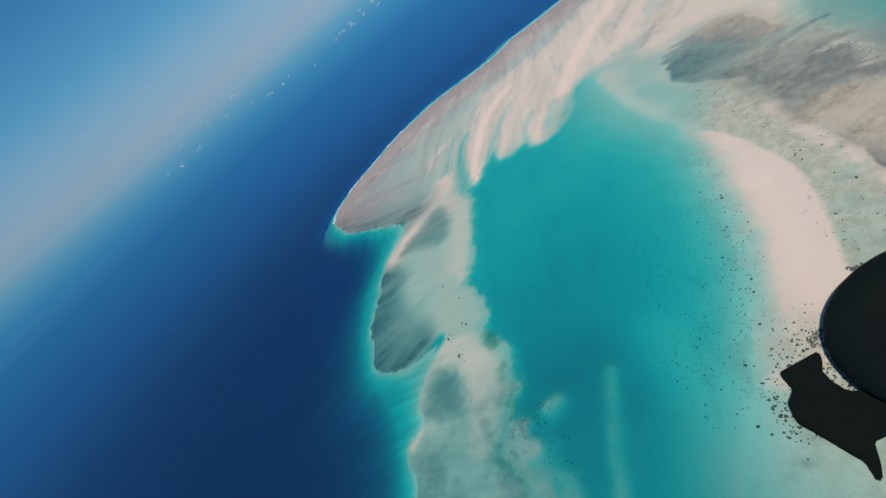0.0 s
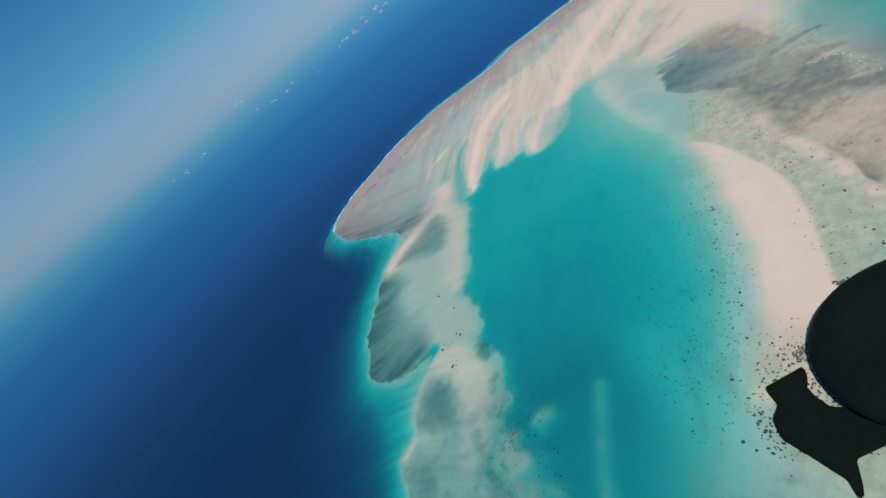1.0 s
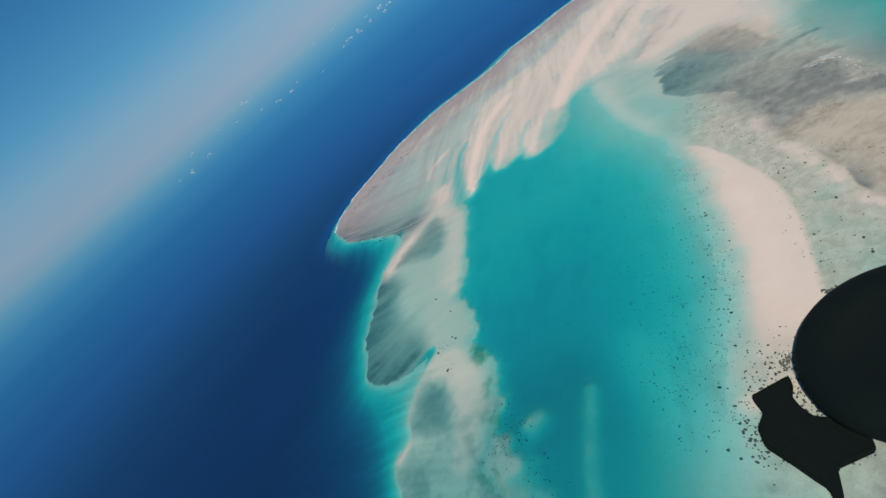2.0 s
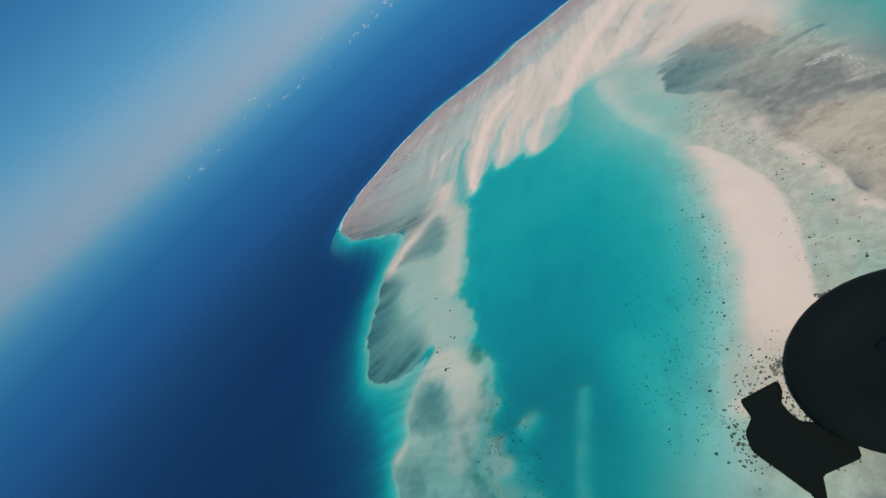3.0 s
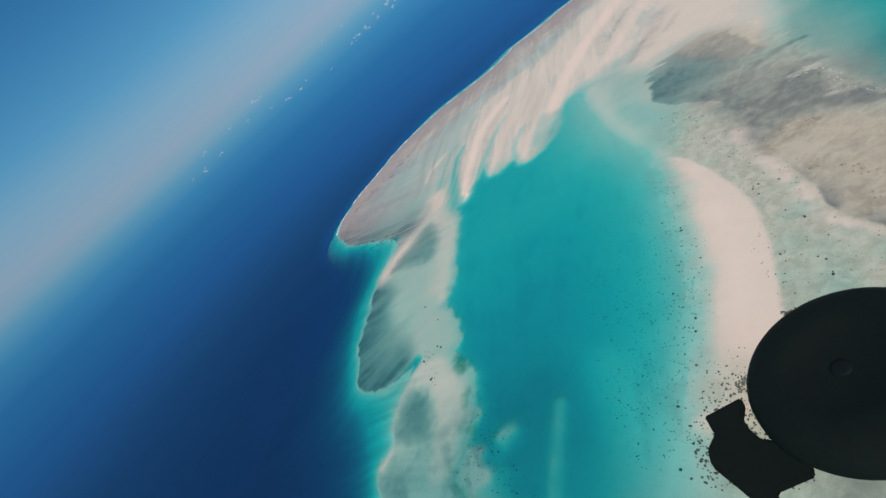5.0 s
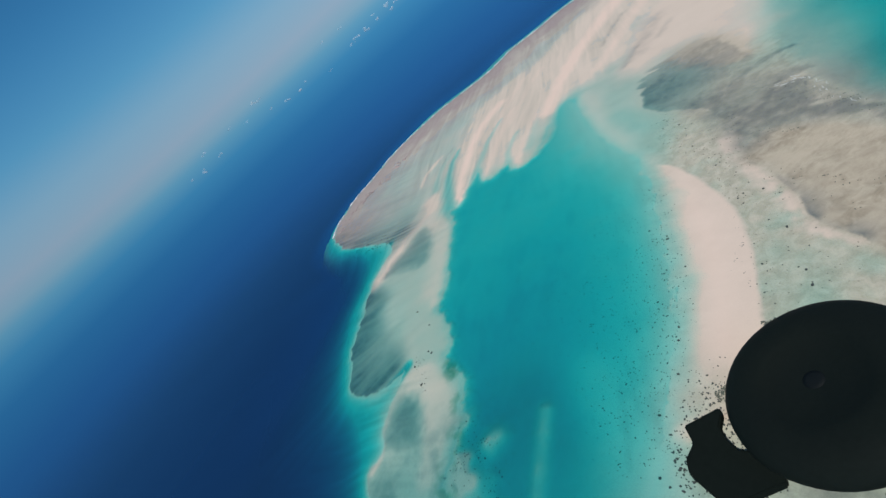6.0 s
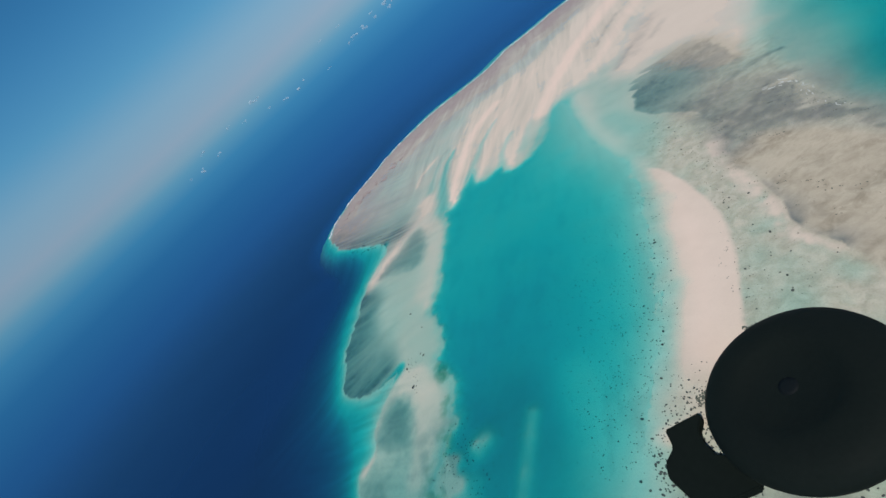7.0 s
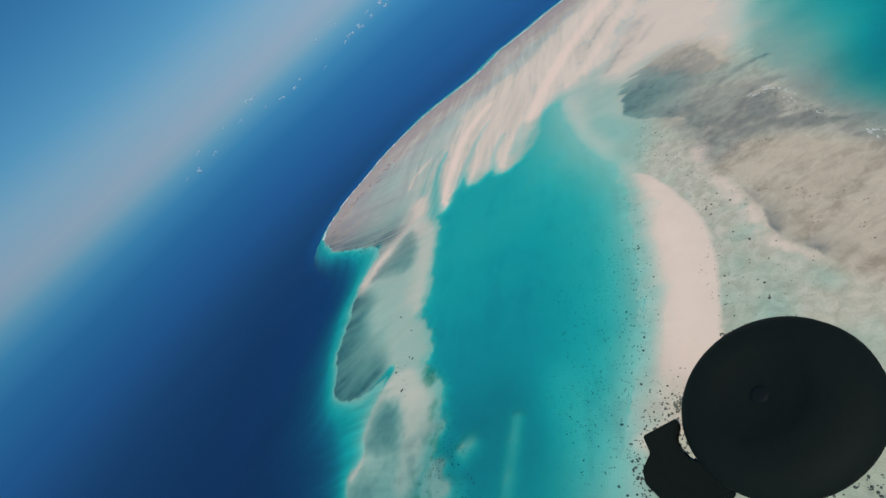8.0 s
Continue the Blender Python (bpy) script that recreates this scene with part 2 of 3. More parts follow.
WEED_ROWS = [
    ([(503, 446), (528, 431), (510, 380), (504, 336), (493, 284)], 34, 1.0),
    ([(445, 456), (419, 393), (460, 378), (476, 344)], 20, 1.0),
    ([(403, 395), (388, 331), (368, 277)], 12, 1.0),
    ([(404, 293), (397, 196)], 14, 1.0),
    ([(274, 200), (270, 171), (298, 172)], 26, 1.0),
    ([(-183, 1045), (-130, 956), (-88, 913), (-59, 882)], 14, 2.6),
    ([(-161, 979), (-100, 880)], 6, 2.2)]
ROCKS = [((67, 1352), 5, 9), ((41, 1338), 5, 8), ((-1, 1288), 3, 9), ((-32, 1313), 3, 10), ((-85, 1300), 6, 10), ((-118, 1283), 6, 10), ((-155, 1240), 5, 9), ((-200, 1190), 5, 8)]


# ---- fields on the plan ----
LATTICE = np.random.default_rng(5).random((256, 256))


def value_noise(x, y):
    ix, iy = np.floor(x).astype(int), np.floor(y).astype(int)
    fx, fy = x - ix, y - iy
    fx, fy = fx * fx * (3 - 2 * fx), fy * fy * (3 - 2 * fy)
    a, b = LATTICE[ix & 255, iy & 255], LATTICE[(ix + 1) & 255, iy & 255]
    c, d = LATTICE[ix & 255, (iy + 1) & 255], LATTICE[(ix + 1) & 255, (iy + 1) & 255]
    return (a * (1 - fx) + b * fx) * (1 - fy) + (c * (1 - fx) + d * fx) * fy


def fbm(x, y, metres, octaves=4, seed=0):
    total, amp, norm = 0, 1.0, 0.0
    x, y = x / metres + 17.3 * seed, y / metres + 9.1 * seed
    for _ in range(octaves):
        total = total + amp * value_noise(x, y)
        norm += amp
        amp *= 0.55
        x, y = x * 2.03 + 5.2, y * 2.03 + 1.7
    return total / norm


def streaks(x, y, degrees, width, length, seed=0, octaves=3):
    """Noise drawn out along a direction."""
    c, s = math.cos(radians(degrees)), math.sin(radians(degrees))
    along, across = x * c + y * s, -x * s + y * c
    return fbm(along * width / length, across, width, octaves, seed)


def step(a, b, v):
    t = np.clip((v - a) / (b - a), 0, 1)
    return t * t * (3 - 2 * t)


def rounded(points, times=2, closed=False):
    """Corner cutting, to turn a plan line into a soft shore."""
    for _ in range(times):
        nxt = []
        pairs = list(zip(points, points[1:] + points[:1])) if closed else list(zip(points, points[1:]))
        for (ax, ay), (bx, by) in pairs:
            nxt += [(0.75 * ax + 0.25 * bx, 0.75 * ay + 0.25 * by), (0.25 * ax + 0.75 * bx, 0.25 * ay + 0.75 * by)]
        points = nxt if closed else [points[0]] + nxt + [points[-1]]
    return points


def line_distance(x, y, points, closed=False):
    best = np.full(x.shape, 1e12)
    ends = points[1:] + points[:1] if closed else points[1:]
    for (ax, ay), (bx, by) in zip(points, ends):
        dx, dy = bx - ax, by - ay
        t = np.clip(((x - ax) * dx + (y - ay) * dy) / (dx * dx + dy * dy + 1e-9), 0, 1)
        best = np.minimum(best, (x - ax - t * dx) ** 2 + (y - ay - t * dy) ** 2)
    return np.sqrt(best)


def inside(x, y, points):
    odd = np.zeros(x.shape, bool)
    for (ax, ay), (bx, by) in zip(points, points[1:] + points[:1]):
        if ay != by:
            odd ^= ((ay > y) != (by > y)) & (x < (bx - ax) * (y - ay) / (by - ay) + ax)
    return odd


def dab(x, y, points, wide, narrow, sharp=2.0):
    """1 along a line, falling off to its sides; the half-width runs from wide to narrow along it."""
    pts = rounded(points, 2)
    reach = 3 * max(wide, narrow)
    px, py = [p[0] for p in pts], [p[1] for p in pts]
    near = (x > min(px) - reach) & (x < max(px) + reach) & (y > min(py) - reach) & (y < max(py) + reach)
    qx, qy = x[near], y[near]
    best = np.full(qx.shape, 9.0)
    for k, ((ax, ay), (bx, by)) in enumerate(zip(pts, pts[1:])):
        dx, dy = bx - ax, by - ay
        t = np.clip(((qx - ax) * dx + (qy - ay) * dy) / (dx * dx + dy * dy + 1e-9), 0, 1)
        half = wide + (narrow - wide) * (k + t) / (len(pts) - 1)
        best = np.minimum(best, np.hypot(qx - ax - t * dx, qy - ay - t * dy) / half)
    out = np.zeros(x.shape)
    out[near] = np.exp(-best ** sharp)
    return out


def patch(x, y, points, soft, times=1):
    """1 inside the outline, 0 outside, with an edge soft metres wide."""
    pts = rounded(points, times, True)
    d = line_distance(x, y, pts, True)
    return step(-soft, soft, np.where(inside(x, y, pts), d, -d))


SEA_LINE = rounded(SEA_EDGE + SOUTH_SHORE, 1)
FLATS = SEA_LINE + [(900, -900), (3400, -900)]
SHELF_LINE = rounded(SHELF_EDGE, 1)
SHELF = SHELF_LINE + [(900, -930), (3440, -930)]
WEST_LINE, EAST_LINE = rounded(LAGOON_WEST, 1), rounded(LAGOON_EAST, 1)
LAGOON = WEST_LINE + EAST_LINE[::-1]
FAR_WATER = rounded(FAR_LAGOON, 1) + [(1500, 200), (1500, 1000)]


def lay_of_the_land(x, y):
    """Height of the ground and the cover of each kind at each place."""
    amp = np.clip((y + 440) / 1400, 0.45, 1.1)
    wx = x + amp * 11 * (fbm(x, y, 34, 4, 1) - 0.5)
    wy = y + amp * 11 * (fbm(x, y, 34, 4, 3) - 0.5)
    north = step(650, 850, y - 0.25 * x)
    east = step(56, 146, x) * (1 - north)
    west = (1 - north) * (1 - east)
    # the weed of the western lobe spreads like a fan towards the sea
    reach, spread = np.hypot(x - 254, y - 560), np.arctan2(y - 560, 254 - x) * 400
    fan = 0.6 * fbm(reach * 20 / 110, spread, 20, 4, 41) + 0.4 * fbm(reach * 8 / 60, spread, 8, 3, 42)
    lobes = step(440, 480, y) * step(780, 740, y) * step(20, -60, x)
    sx, sy = wx + 8 * amp * (fbm(x, y, 11, 2, 21) - 0.5), wy + 8 * amp * (fbm(x, y, 11, 2, 22) - 0.5)
    sx = sx + 13 * (fan - 0.5) * lobes
    loose = 18 - 9 * north
    lx, ly = wx + loose * (fbm(x, y, 15, 4, 31) - 0.5), wy + loose * (fbm(x, y, 15, 4, 32) - 0.5)
    d_sea = line_distance(sx, sy, SEA_LINE)
    on_flats = inside(sx, sy, FLATS)
    d_shelf = line_distance(wx, wy, SHELF_LINE)
    on_shelf = inside(wx, wy, SHELF)

    # drawn-out sand and weed, along the way the tide runs in each part
    bx, by = x + 60 * (fbm(x, y, 260, 2, 11) - 0.5), y + 60 * (fbm(x, y, 260, 2, 12) - 0.5)
    bar_run = 0.55 * streaks(bx, by, 57, 26, 260, 1) + 0.45 * streaks(bx, by, 60, 8, 120, 8)
    lobe_run = 0.5 * streaks(bx, by, -26, 16, 110, 2) + 0.5 * streaks(bx, by, -30, 5, 60, 9)
    mud_run = 0.6 * streaks(bx, by, -40, 20, 46, 3, 4) + 0.4 * streaks(bx, by, -38, 6, 12, 10)
    blot = fbm(x, y, 45, 5, 6)
    fine = fbm(x, y, 12, 4, 7)

    tip_run = 0.5 * streaks(bx, by, -38, 16, 150, 2) + 0.5 * streaks(bx, by, -36, 6, 80, 9)
    mead_run = 0.5 * streaks(bx, by, -30, 15, 28, 43, 5) + 0.5 * fbm(x, y, 10, 4, 44)
    tip = (1 - step(-20, 110, x - 0.1 * (y - 1000))) * step(800, 850, y - 0.3 * x) * on_flats
    lobe_run = lobe_run * (1 - lobes) + fan * lobes
    run = (bar_run * (1 - tip) + tip_run * tip) * north + lobe_run * west + mud_run * east
    calm = step(380, 470, y - 0.25 * x)
    run = run + (0.5 - run) * west * step(-110, -50, x) * 0.75
    run = run + (0.55 + 0.4 * (blot - 0.5) - run) * calm * east * 0.8
    soft_run = 0.6 * step(0.3, 0.7, bar_run) + 0.4 * blot

    in_lagoon = inside(lx, ly, LAGOON)
    clean = np.zeros(x.shape)
    bar = patch(wx, wy, BAR, 45)
    clean = np.maximum(clean, bar * (0.3 + 0.32 * soft_run) * (1 - 0.5 * tip))
    for line, wide, narrow, much in FINGERS:
        clean = np.maximum(clean, much * dab(wx + 14 * (fine - 0.5), wy, line, wide, narrow) * (0.75 + 0.4 * soft_run))
    for line, wide, narrow, much in NECK_ARMS:
        clean = np.maximum(clean, much * dab(wx + 12 * (fine - 0.5), wy, line, wide, narrow))
    clean = np.maximum(clean, 0.3 * patch(wx, wy, NECK, 9))
    clean = np.maximum(clean, 0.32 * patch(wx, wy, STRIP, 9))
    clean = np.maximum(clean, 0.5 * dab(wx, wy, [(-151, 366), (-158, 349), (-173, 340)], 6, 5))
    clean = np.maximum(clean, 0.6 * patch(wx, wy, PLATEAU, 45))
    clean = np.maximum(clean, 0.5 * dab(wx, wy, LIP, 26, 24))
    clean = np.maximum(clean, 0.46 * dab(wx + 16 * (fine - 0.5), wy, BELT, 10, 7) * (0.15 + 1.2 * step(0.3, 0.65, fine)))
    spit_d = line_distance(wx, wy, rounded(SPIT, 1, True), True)
    spit_d = np.where(inside(wx, wy, rounded(SPIT, 1, True)), spit_d, -spit_d) + 30 * (blot - 0.5) * step(205, 150, y)
    fade = 3.5 + 30 * step(290, 180, y) * step(-12, -55, x - 231 - 0.8 * (y - 181))
    spit = step(-fade, fade, spit_d) * (0.7 + 0.15 * step(0, 40, spit_d))
    d_east = line_distance(wx, wy, EAST_LINE)
    clean = np.maximum(clean, 0.5 * dab(wx, wy, [(376, 600), (362, 545), (352, 490)], 12, 22))
    clean = np.maximum(clean, spit * step(-10, 44, np.where(inside(wx, wy, LAGOON), -d_east, d_east)))
    clean = np.maximum(clean, 0.55 * patch(wx, wy, TONGUE, 8))
    clean = np.maximum(clean, 0.4 * np.exp(-d_east / 22))
    clean = np.clip(clean, 0, 1)

    ragged = 34 * (fbm(x, y, 42, 5, 14) - 0.5) + 9 * (fbm(x, y, 14, 3, 15) - 0.5)
    tongues = 70 * (streaks(bx, by, -32, 15, 260, 51) - 0.5) + 10 * (streaks(bx, by, -30, 8, 60, 52) - 0.5)
    tongues = tongues * (0.2 + 0.8 * step(465, 515, x)) * (1 - 0.7 * step(545, 590, x))
    rx, ry = wx + 0.85 * tongues + 0.5 * ragged, wy - 0.53 * tongues
    meadow = patch(rx, ry, MEADOW, 4)
    head = np.exp(-(((x - 497) * 0.8 + (y - 620) * 0.25) / 78) ** 2 - (((y - 622) - 0.3 * (x - 497)) / 84) ** 2)
    band = np.maximum(patch(rx, ry, GREY_BAND, 22), 0.7 * dab(wx, wy, [(470, 520), (520, 470), (525, 400), (505, 330), (490, 262)], 26, 16))
    shade = 0.16 + 0.8 * head + 0.46 * band
    grass = np.maximum(meadow, band) * shade * (0.72 + (0.55 - 0.3 * head) * step(0.38, 0.62, 0.55 * mead_run + 0.45 * blot))
    front = meadow * head
    for line, wide, narrow, much in DARK_RUNS:
        grass = np.maximum(grass, much * dab(wx + 0.35 * ragged, wy + 8 * (fine - 0.5), line, wide, narrow) * (0.35 + 1.2 * fine))
    d_tip = line_distance(wx, wy, TIP_SHORE)
    grass = np.maximum(grass, 0.85 * tip * (0.05 + 0.95 * np.exp(-(d_tip / 74) ** 1.3)) * (0.6 + 0.6 * step(0.36, 0.64, tip_run)))
    lobe = patch(wx + 20, wy, MAIN_LOBE, 24)
    south_dark = step(560, 480, y) * step(-60, -110, x)
    grass = np.maximum(grass, lobe * (0.16 + 0.8 * np.exp(-(d_sea / 78) ** 1.6) + 0.16 * south_dark) * (0.68 + 0.42 * step(0.3, 0.7, fan)))
    for lobe, soft, most in ((NORTH_LOBE, 18, 0.6), (SOUTH_LOBE, 20, 0.75), (NEAR_LOBE, 20, 0.6)):
        grass = np.maximum(grass, most * patch(lx + 14 * (fine - 0.5), ly + 14 * (blot - 0.5), lobe, soft) * (0.8 + 0.25 * step(0.3, 0.7, lobe_run)))
    grass = np.maximum(grass, 0.56 * (1 - step(40, 110, x)) * step(390, 280, y) * np.where(in_lagoon, 0.7, 0.55 + 0.6 * step(0.36, 0.64, 0.6 * blot + 0.4 * fine)))
    grass = np.maximum(grass, patch(wx, wy, REEF, 8) * step(0.42, 0.6, fine) * 0.8)
    grass = np.maximum(grass, patch(wx, wy, NEAR_FLAT, 9) * step(0.4, 0.66, blot) * 0.75)
    grass = np.maximum(grass, patch(wx, wy, SHOAL, 4) * (0.16 + 0.45 * step(0.42, 0.62, fine)))
    algae = patch(wx, wy, ALGAE, 8) * step(0.36, 0.6, fine)
    grass = np.maximum(grass, 0.4 * algae)
    d_far = line_distance(wx, wy, rounded(FAR_LAGOON, 1))
    in_far = inside(wx, wy, FAR_WATER)
    clean = clean * (1 - 0.8 * in_far * step(0, 90, d_far))
    grass = np.maximum(grass, (0.2 + 0.28 * step(440, 380, y)) * in_far * step(-4, 18, d_far) * step(130, 50, d_far) * step(640, 500, y) * (0.6 + 0.8 * blot))
    beds = step(0.5, 0.68, 0.6 * blot + 0.4 * streaks(x, y, 62, 14, 60, 16)) * (0.35 + 0.65 * step(330, 170, y))
    grass = np.maximum(grass, 0.26 * beds * in_lagoon)
    grass = np.clip(grass, 0, 1) * np.where(on_flats, 1, 0.1)

    mud = np.maximum(patch(wx, wy, MUD, 13), 0.22 * patch(wx + 15, wy + 25, MEADOW, 40))
    mud = np.maximum(mud, 0.75 * patch(rx, ry, BROWN, 22))
    brink = np.where(inside(wx, wy, MUD), 1, -1) * line_distance(wx, wy, MUD_SHORE)
    clean = np.maximum(clean, 0.45 * np.exp(-((brink + 6) / 4) ** 2) * step(0.3, 0.55, fine))
    # darker band just inside the mud's brink, drawn through the weed mask
    grass = np.maximum(grass, (0.25 + 1.1 * step(0.35, 0.65, fbm(x, y, 22, 3, 61))) * (0.3 + 0.5 * step(300, 255, y)) * np.exp(-np.maximum(brink, 0) / 9) * step(-2, 1, brink))
    outer = on_flats * step(300, 10, d_sea + 110 * (blot - 0.5) + 90 * (soft_run - 0.5)) * step(930, 1130, y) * (0.95 - 0.15 * tip)

    wet = np.maximum(patch(wx, wy, MEADOW, 25), patch(wx, wy, GREY_BAND, 20))
    # heights: flats awash, sand bars dry, lagoon floor, then the slope to the deep
    base = -(0.34 + 0.1 * step(338, 258, y)) * west - 0.13 * north - (0.12 * (1 - 0.7 * wet) + 0.12 * calm * (1 - wet)) * east
    high = base + (0.35 - base) * clean + 0.35 * mud * (1 - clean) + 0.40 * outer - (0.10 + 0.45 * west * step(200, 270, y) + 0.25 * west) * grass - 0.34 * front - 0.12 * tip - 0.2 * patch(wx, wy, POOL, 26) + (0.3 - 0.3 * east - 0.16 * north) * (run - 0.5) + (0.3 + 0.4 * east * (1 - calm)) * (1 - 0.7 * wet) * (blot - 0.5)
    d_west = line_distance(lx, ly, WEST_LINE)
    algae = np.maximum(algae, 0.6 * np.exp(-(d_west / 11) ** 2) * step(0.44, 0.6, fine) * step(420, 385, y))
    gentle = 34 * np.exp(-((x - 345) ** 2 + (y - 780) ** 2) / 3000)
    hole = np.minimum(8.4 * (1 - np.exp(-(d_west / (15 - 6 * step(380, 440, y) * step(800, 740, y) + gentle + step(310, 235, y) * (14 + 22 * step(0.35, 0.6, blot)))) ** 1.4)), 8.4 * (1 - np.exp(-(d_east / (95 - 22 * step(330, 230, y))) ** 1.35)))
    hole = hole * (0.8 + 0.4 * blot) * (1 - 0.16 * step(330, 220, y)) * (1 - 0.55 * step(260, 620, y))
    for line, wide, lift in ((SUNK_BAR, 10, 0.68), (SUNK_BLOB, 14, 0.9), (SUNK_TAIL, 11, 0.6), (SUNK_VEIL, 26, 0.28)):
        hole = hole * (1 - lift * (0.75 + 0.5 * fine) * np.exp(-(line_distance(wx + 0.2 * (lx - wx), wy + 0.2 * (ly - wy), line) / wide) ** 2.6))
    hole = hole * (1 - 0.4 * patch(wx, wy, SHOAL, 26)) * (1 - 0.88 * patch(wx, wy, SHOAL, 7))
    high = high - 0.95 * np.exp(-d_east / 18) - 0.55 * np.exp(-d_west / 6)
    high = np.where(in_lagoon, np.minimum(high, -0.1 - hole - 0.9 * np.exp(-d_east / 60)), high)
    far_hole = 11.0 * (1 - np.exp(-(d_far / (160 - 65 * step(440, 340, y))) ** 3.2)) * (0.8 + 0.4 * blot)
    off_far = np.where(in_far, d_far, -d_far)
    high = high - 0.42 * step(-75, 55, off_far) * step(440, 540, y) - 0.3 * in_far * step(-12, 65, d_far) - far_hole * in_far

    high = high - 3.6 * dab(wx, wy, CHANNEL, 6, 13)
    for line, wide, deep in ((NOTCH, 10, 2.0),):
        high = high - deep * np.exp(-(line_distance(wx, wy, line) / wide) ** 2)
    high = high - 0.14 * np.exp(-(line_distance(wx, wy, BROOK) / 60) ** 2) * ~in_lagoon
    for line, wide, narrow, much in TROUGHS:
        high = high - much * dab(wx, wy, line, wide, narrow) * ~in_lagoon
    rim = d_sea / (d_sea + d_shelf + 1e-6)
    slope = np.where(on_shelf, 0.5 + 5.5 * rim ** 1.25, 6.0 + np.minimum(9 * (1 - np.exp(-d_shelf / 32)) + 0.15 * d_shelf, 50))
    lee = step(-150, 250, x)
    steep = np.minimum(0.4 + (0.12 - 0.07 * lee) * d_sea + (0.004 - 0.0030 * lee) * d_sea ** 2, 56)
    bluff = step(908, 1038, y)
    slope = slope * (1 - bluff) + steep * bluff
    shore = 6 - 2 * bluff
    rise = step(0, shore, d_sea)
    edge = high * rise + np.minimum(high, -0.3) * (1 - bluff) * (1 - rise)
    high = np.where(on_flats, edge, -slope - 0.6 * fine)
    sunk = in_lagoon * step(0, 20, np.minimum(d_west, d_east))
    run = run * (1 - sunk) + (0.5 + 0.35 * (blot - 0.5)) * sunk
    clean = np.maximum(clean, 0.25 * sunk)
    far_out = in_far * step(-6, 32, d_far)
    run = run * (1 - far_out) + (0.4 + 0.4 * (blot - 0.5)) * far_out
    return high, dict(algae=algae, clean=clean, grass=grass, mud=np.clip(mud * (0.7 + 0.6 * mud_run), 0, 1), outer=outer, run=run, silt=east * (1 - calm) * (1 - clean) * (1 - sunk) * (1 - far_out) * step(6, 40, d_east))


# ---- materials ----
def ground_material():
    n = Nodes("tidal_flat")
    run, silt, clean, weed, mud = n.attr("run"), n.attr("silt"), n.attr("clean"), n.attr("grass"), n.attr("mud")
    grain = n.noise(1.6, 5, 0.7)
    mottle = n.noise(11, 6, 0.6, -40, 1.25, 0.5)
    broad = n.noise(26, 5, 0.6, -40, 1.5)
    comb = n.noise(3.2, 5, 0.65, -38, 2.2, 0.6)
    col = n.mix(n.ramp(run, (0.3, 0.0), (0.7, 1.0)), (0.425, 0.408, 0.337), (0.555, 0.525, 0.437))
    mud_flat = n.mix(n.ramp(mottle, (0.36, 0.0), (0.64, 1.0)), (0.395, 0.38, 0.30), (0.53, 0.495, 0.40))
    col = n.mix(silt, col, mud_flat)
    col = n.mix(clean, col, n.mix(broad, (0.695, 0.532, 0.435), (0.77, 0.60, 0.503)))
    col = n.mix(n.attr("outer"), col, n.mix(mottle, (0.25, 0.195, 0.19), (0.44, 0.36, 0.345)))
    brown = n.mix(n.ramp(mottle, (0.35, 0.0), (0.65, 1.0)), (0.29, 0.245, 0.18), (0.47, 0.405, 0.31))
    swathe = n.noise(38, 5, 0.6, -30, 2.6, 0.8)
    brown = n.mix(n.ramp(swathe, (0.38, 0.0), (0.62, 0.85)), brown, (0.50, 0.43, 0.33))
    strokes = n.math("MULTIPLY", n.ramp(comb, (0.46, 0.0), (0.72, 0.7)), n.ramp(broad, (0.4, 0.0), (0.65, 0.8)))
    col = n.mix(mud, col, n.mix(strokes, brown, (0.27, 0.225, 0.16)))
    tufts = n.math("ADD", n.math("MULTIPLY", mottle, 0.8), n.math("MULTIPLY", comb, 0.1))
    dark = n.mix(n.ramp(tufts, (0.36, 0.0), (0.62, 1.0)), (0.095, 0.112, 0.12), (0.155, 0.17, 0.17))
    col = n.mix(weed, col, n.mix(n.ramp(broad, (0.35, 0.0), (0.65, 0.6)), dark, (0.183, 0.198, 0.178)))
    col = n.mix(n.math("MULTIPLY", n.attr("algae"), 0.6), col, (0.07, 0.21, 0.10))
    speck = n.math("MULTIPLY", n.math("SUBTRACT", 1.0, n.math("MAXIMUM", clean, n.math("MULTIPLY", mud, 0.7))), 0.3)
    col = n.mix(speck, col, n.ramp(grain, (0.3, 0.5), (0.6, 1.0)), "MULTIPLY")
    ripple = n.noise(1.4, 3, 0.5, 35, 5)
    relief = n.math("ADD", ripple, n.math("MULTIPLY", mottle, n.math("SUBTRACT", 1.2, clean)))
    return n.principled(col, n.ramp(broad, (0.2, 0.68), (0.8, 0.9)), n.bump(relief, 0.22, 0.3), 0, 0.2, True)


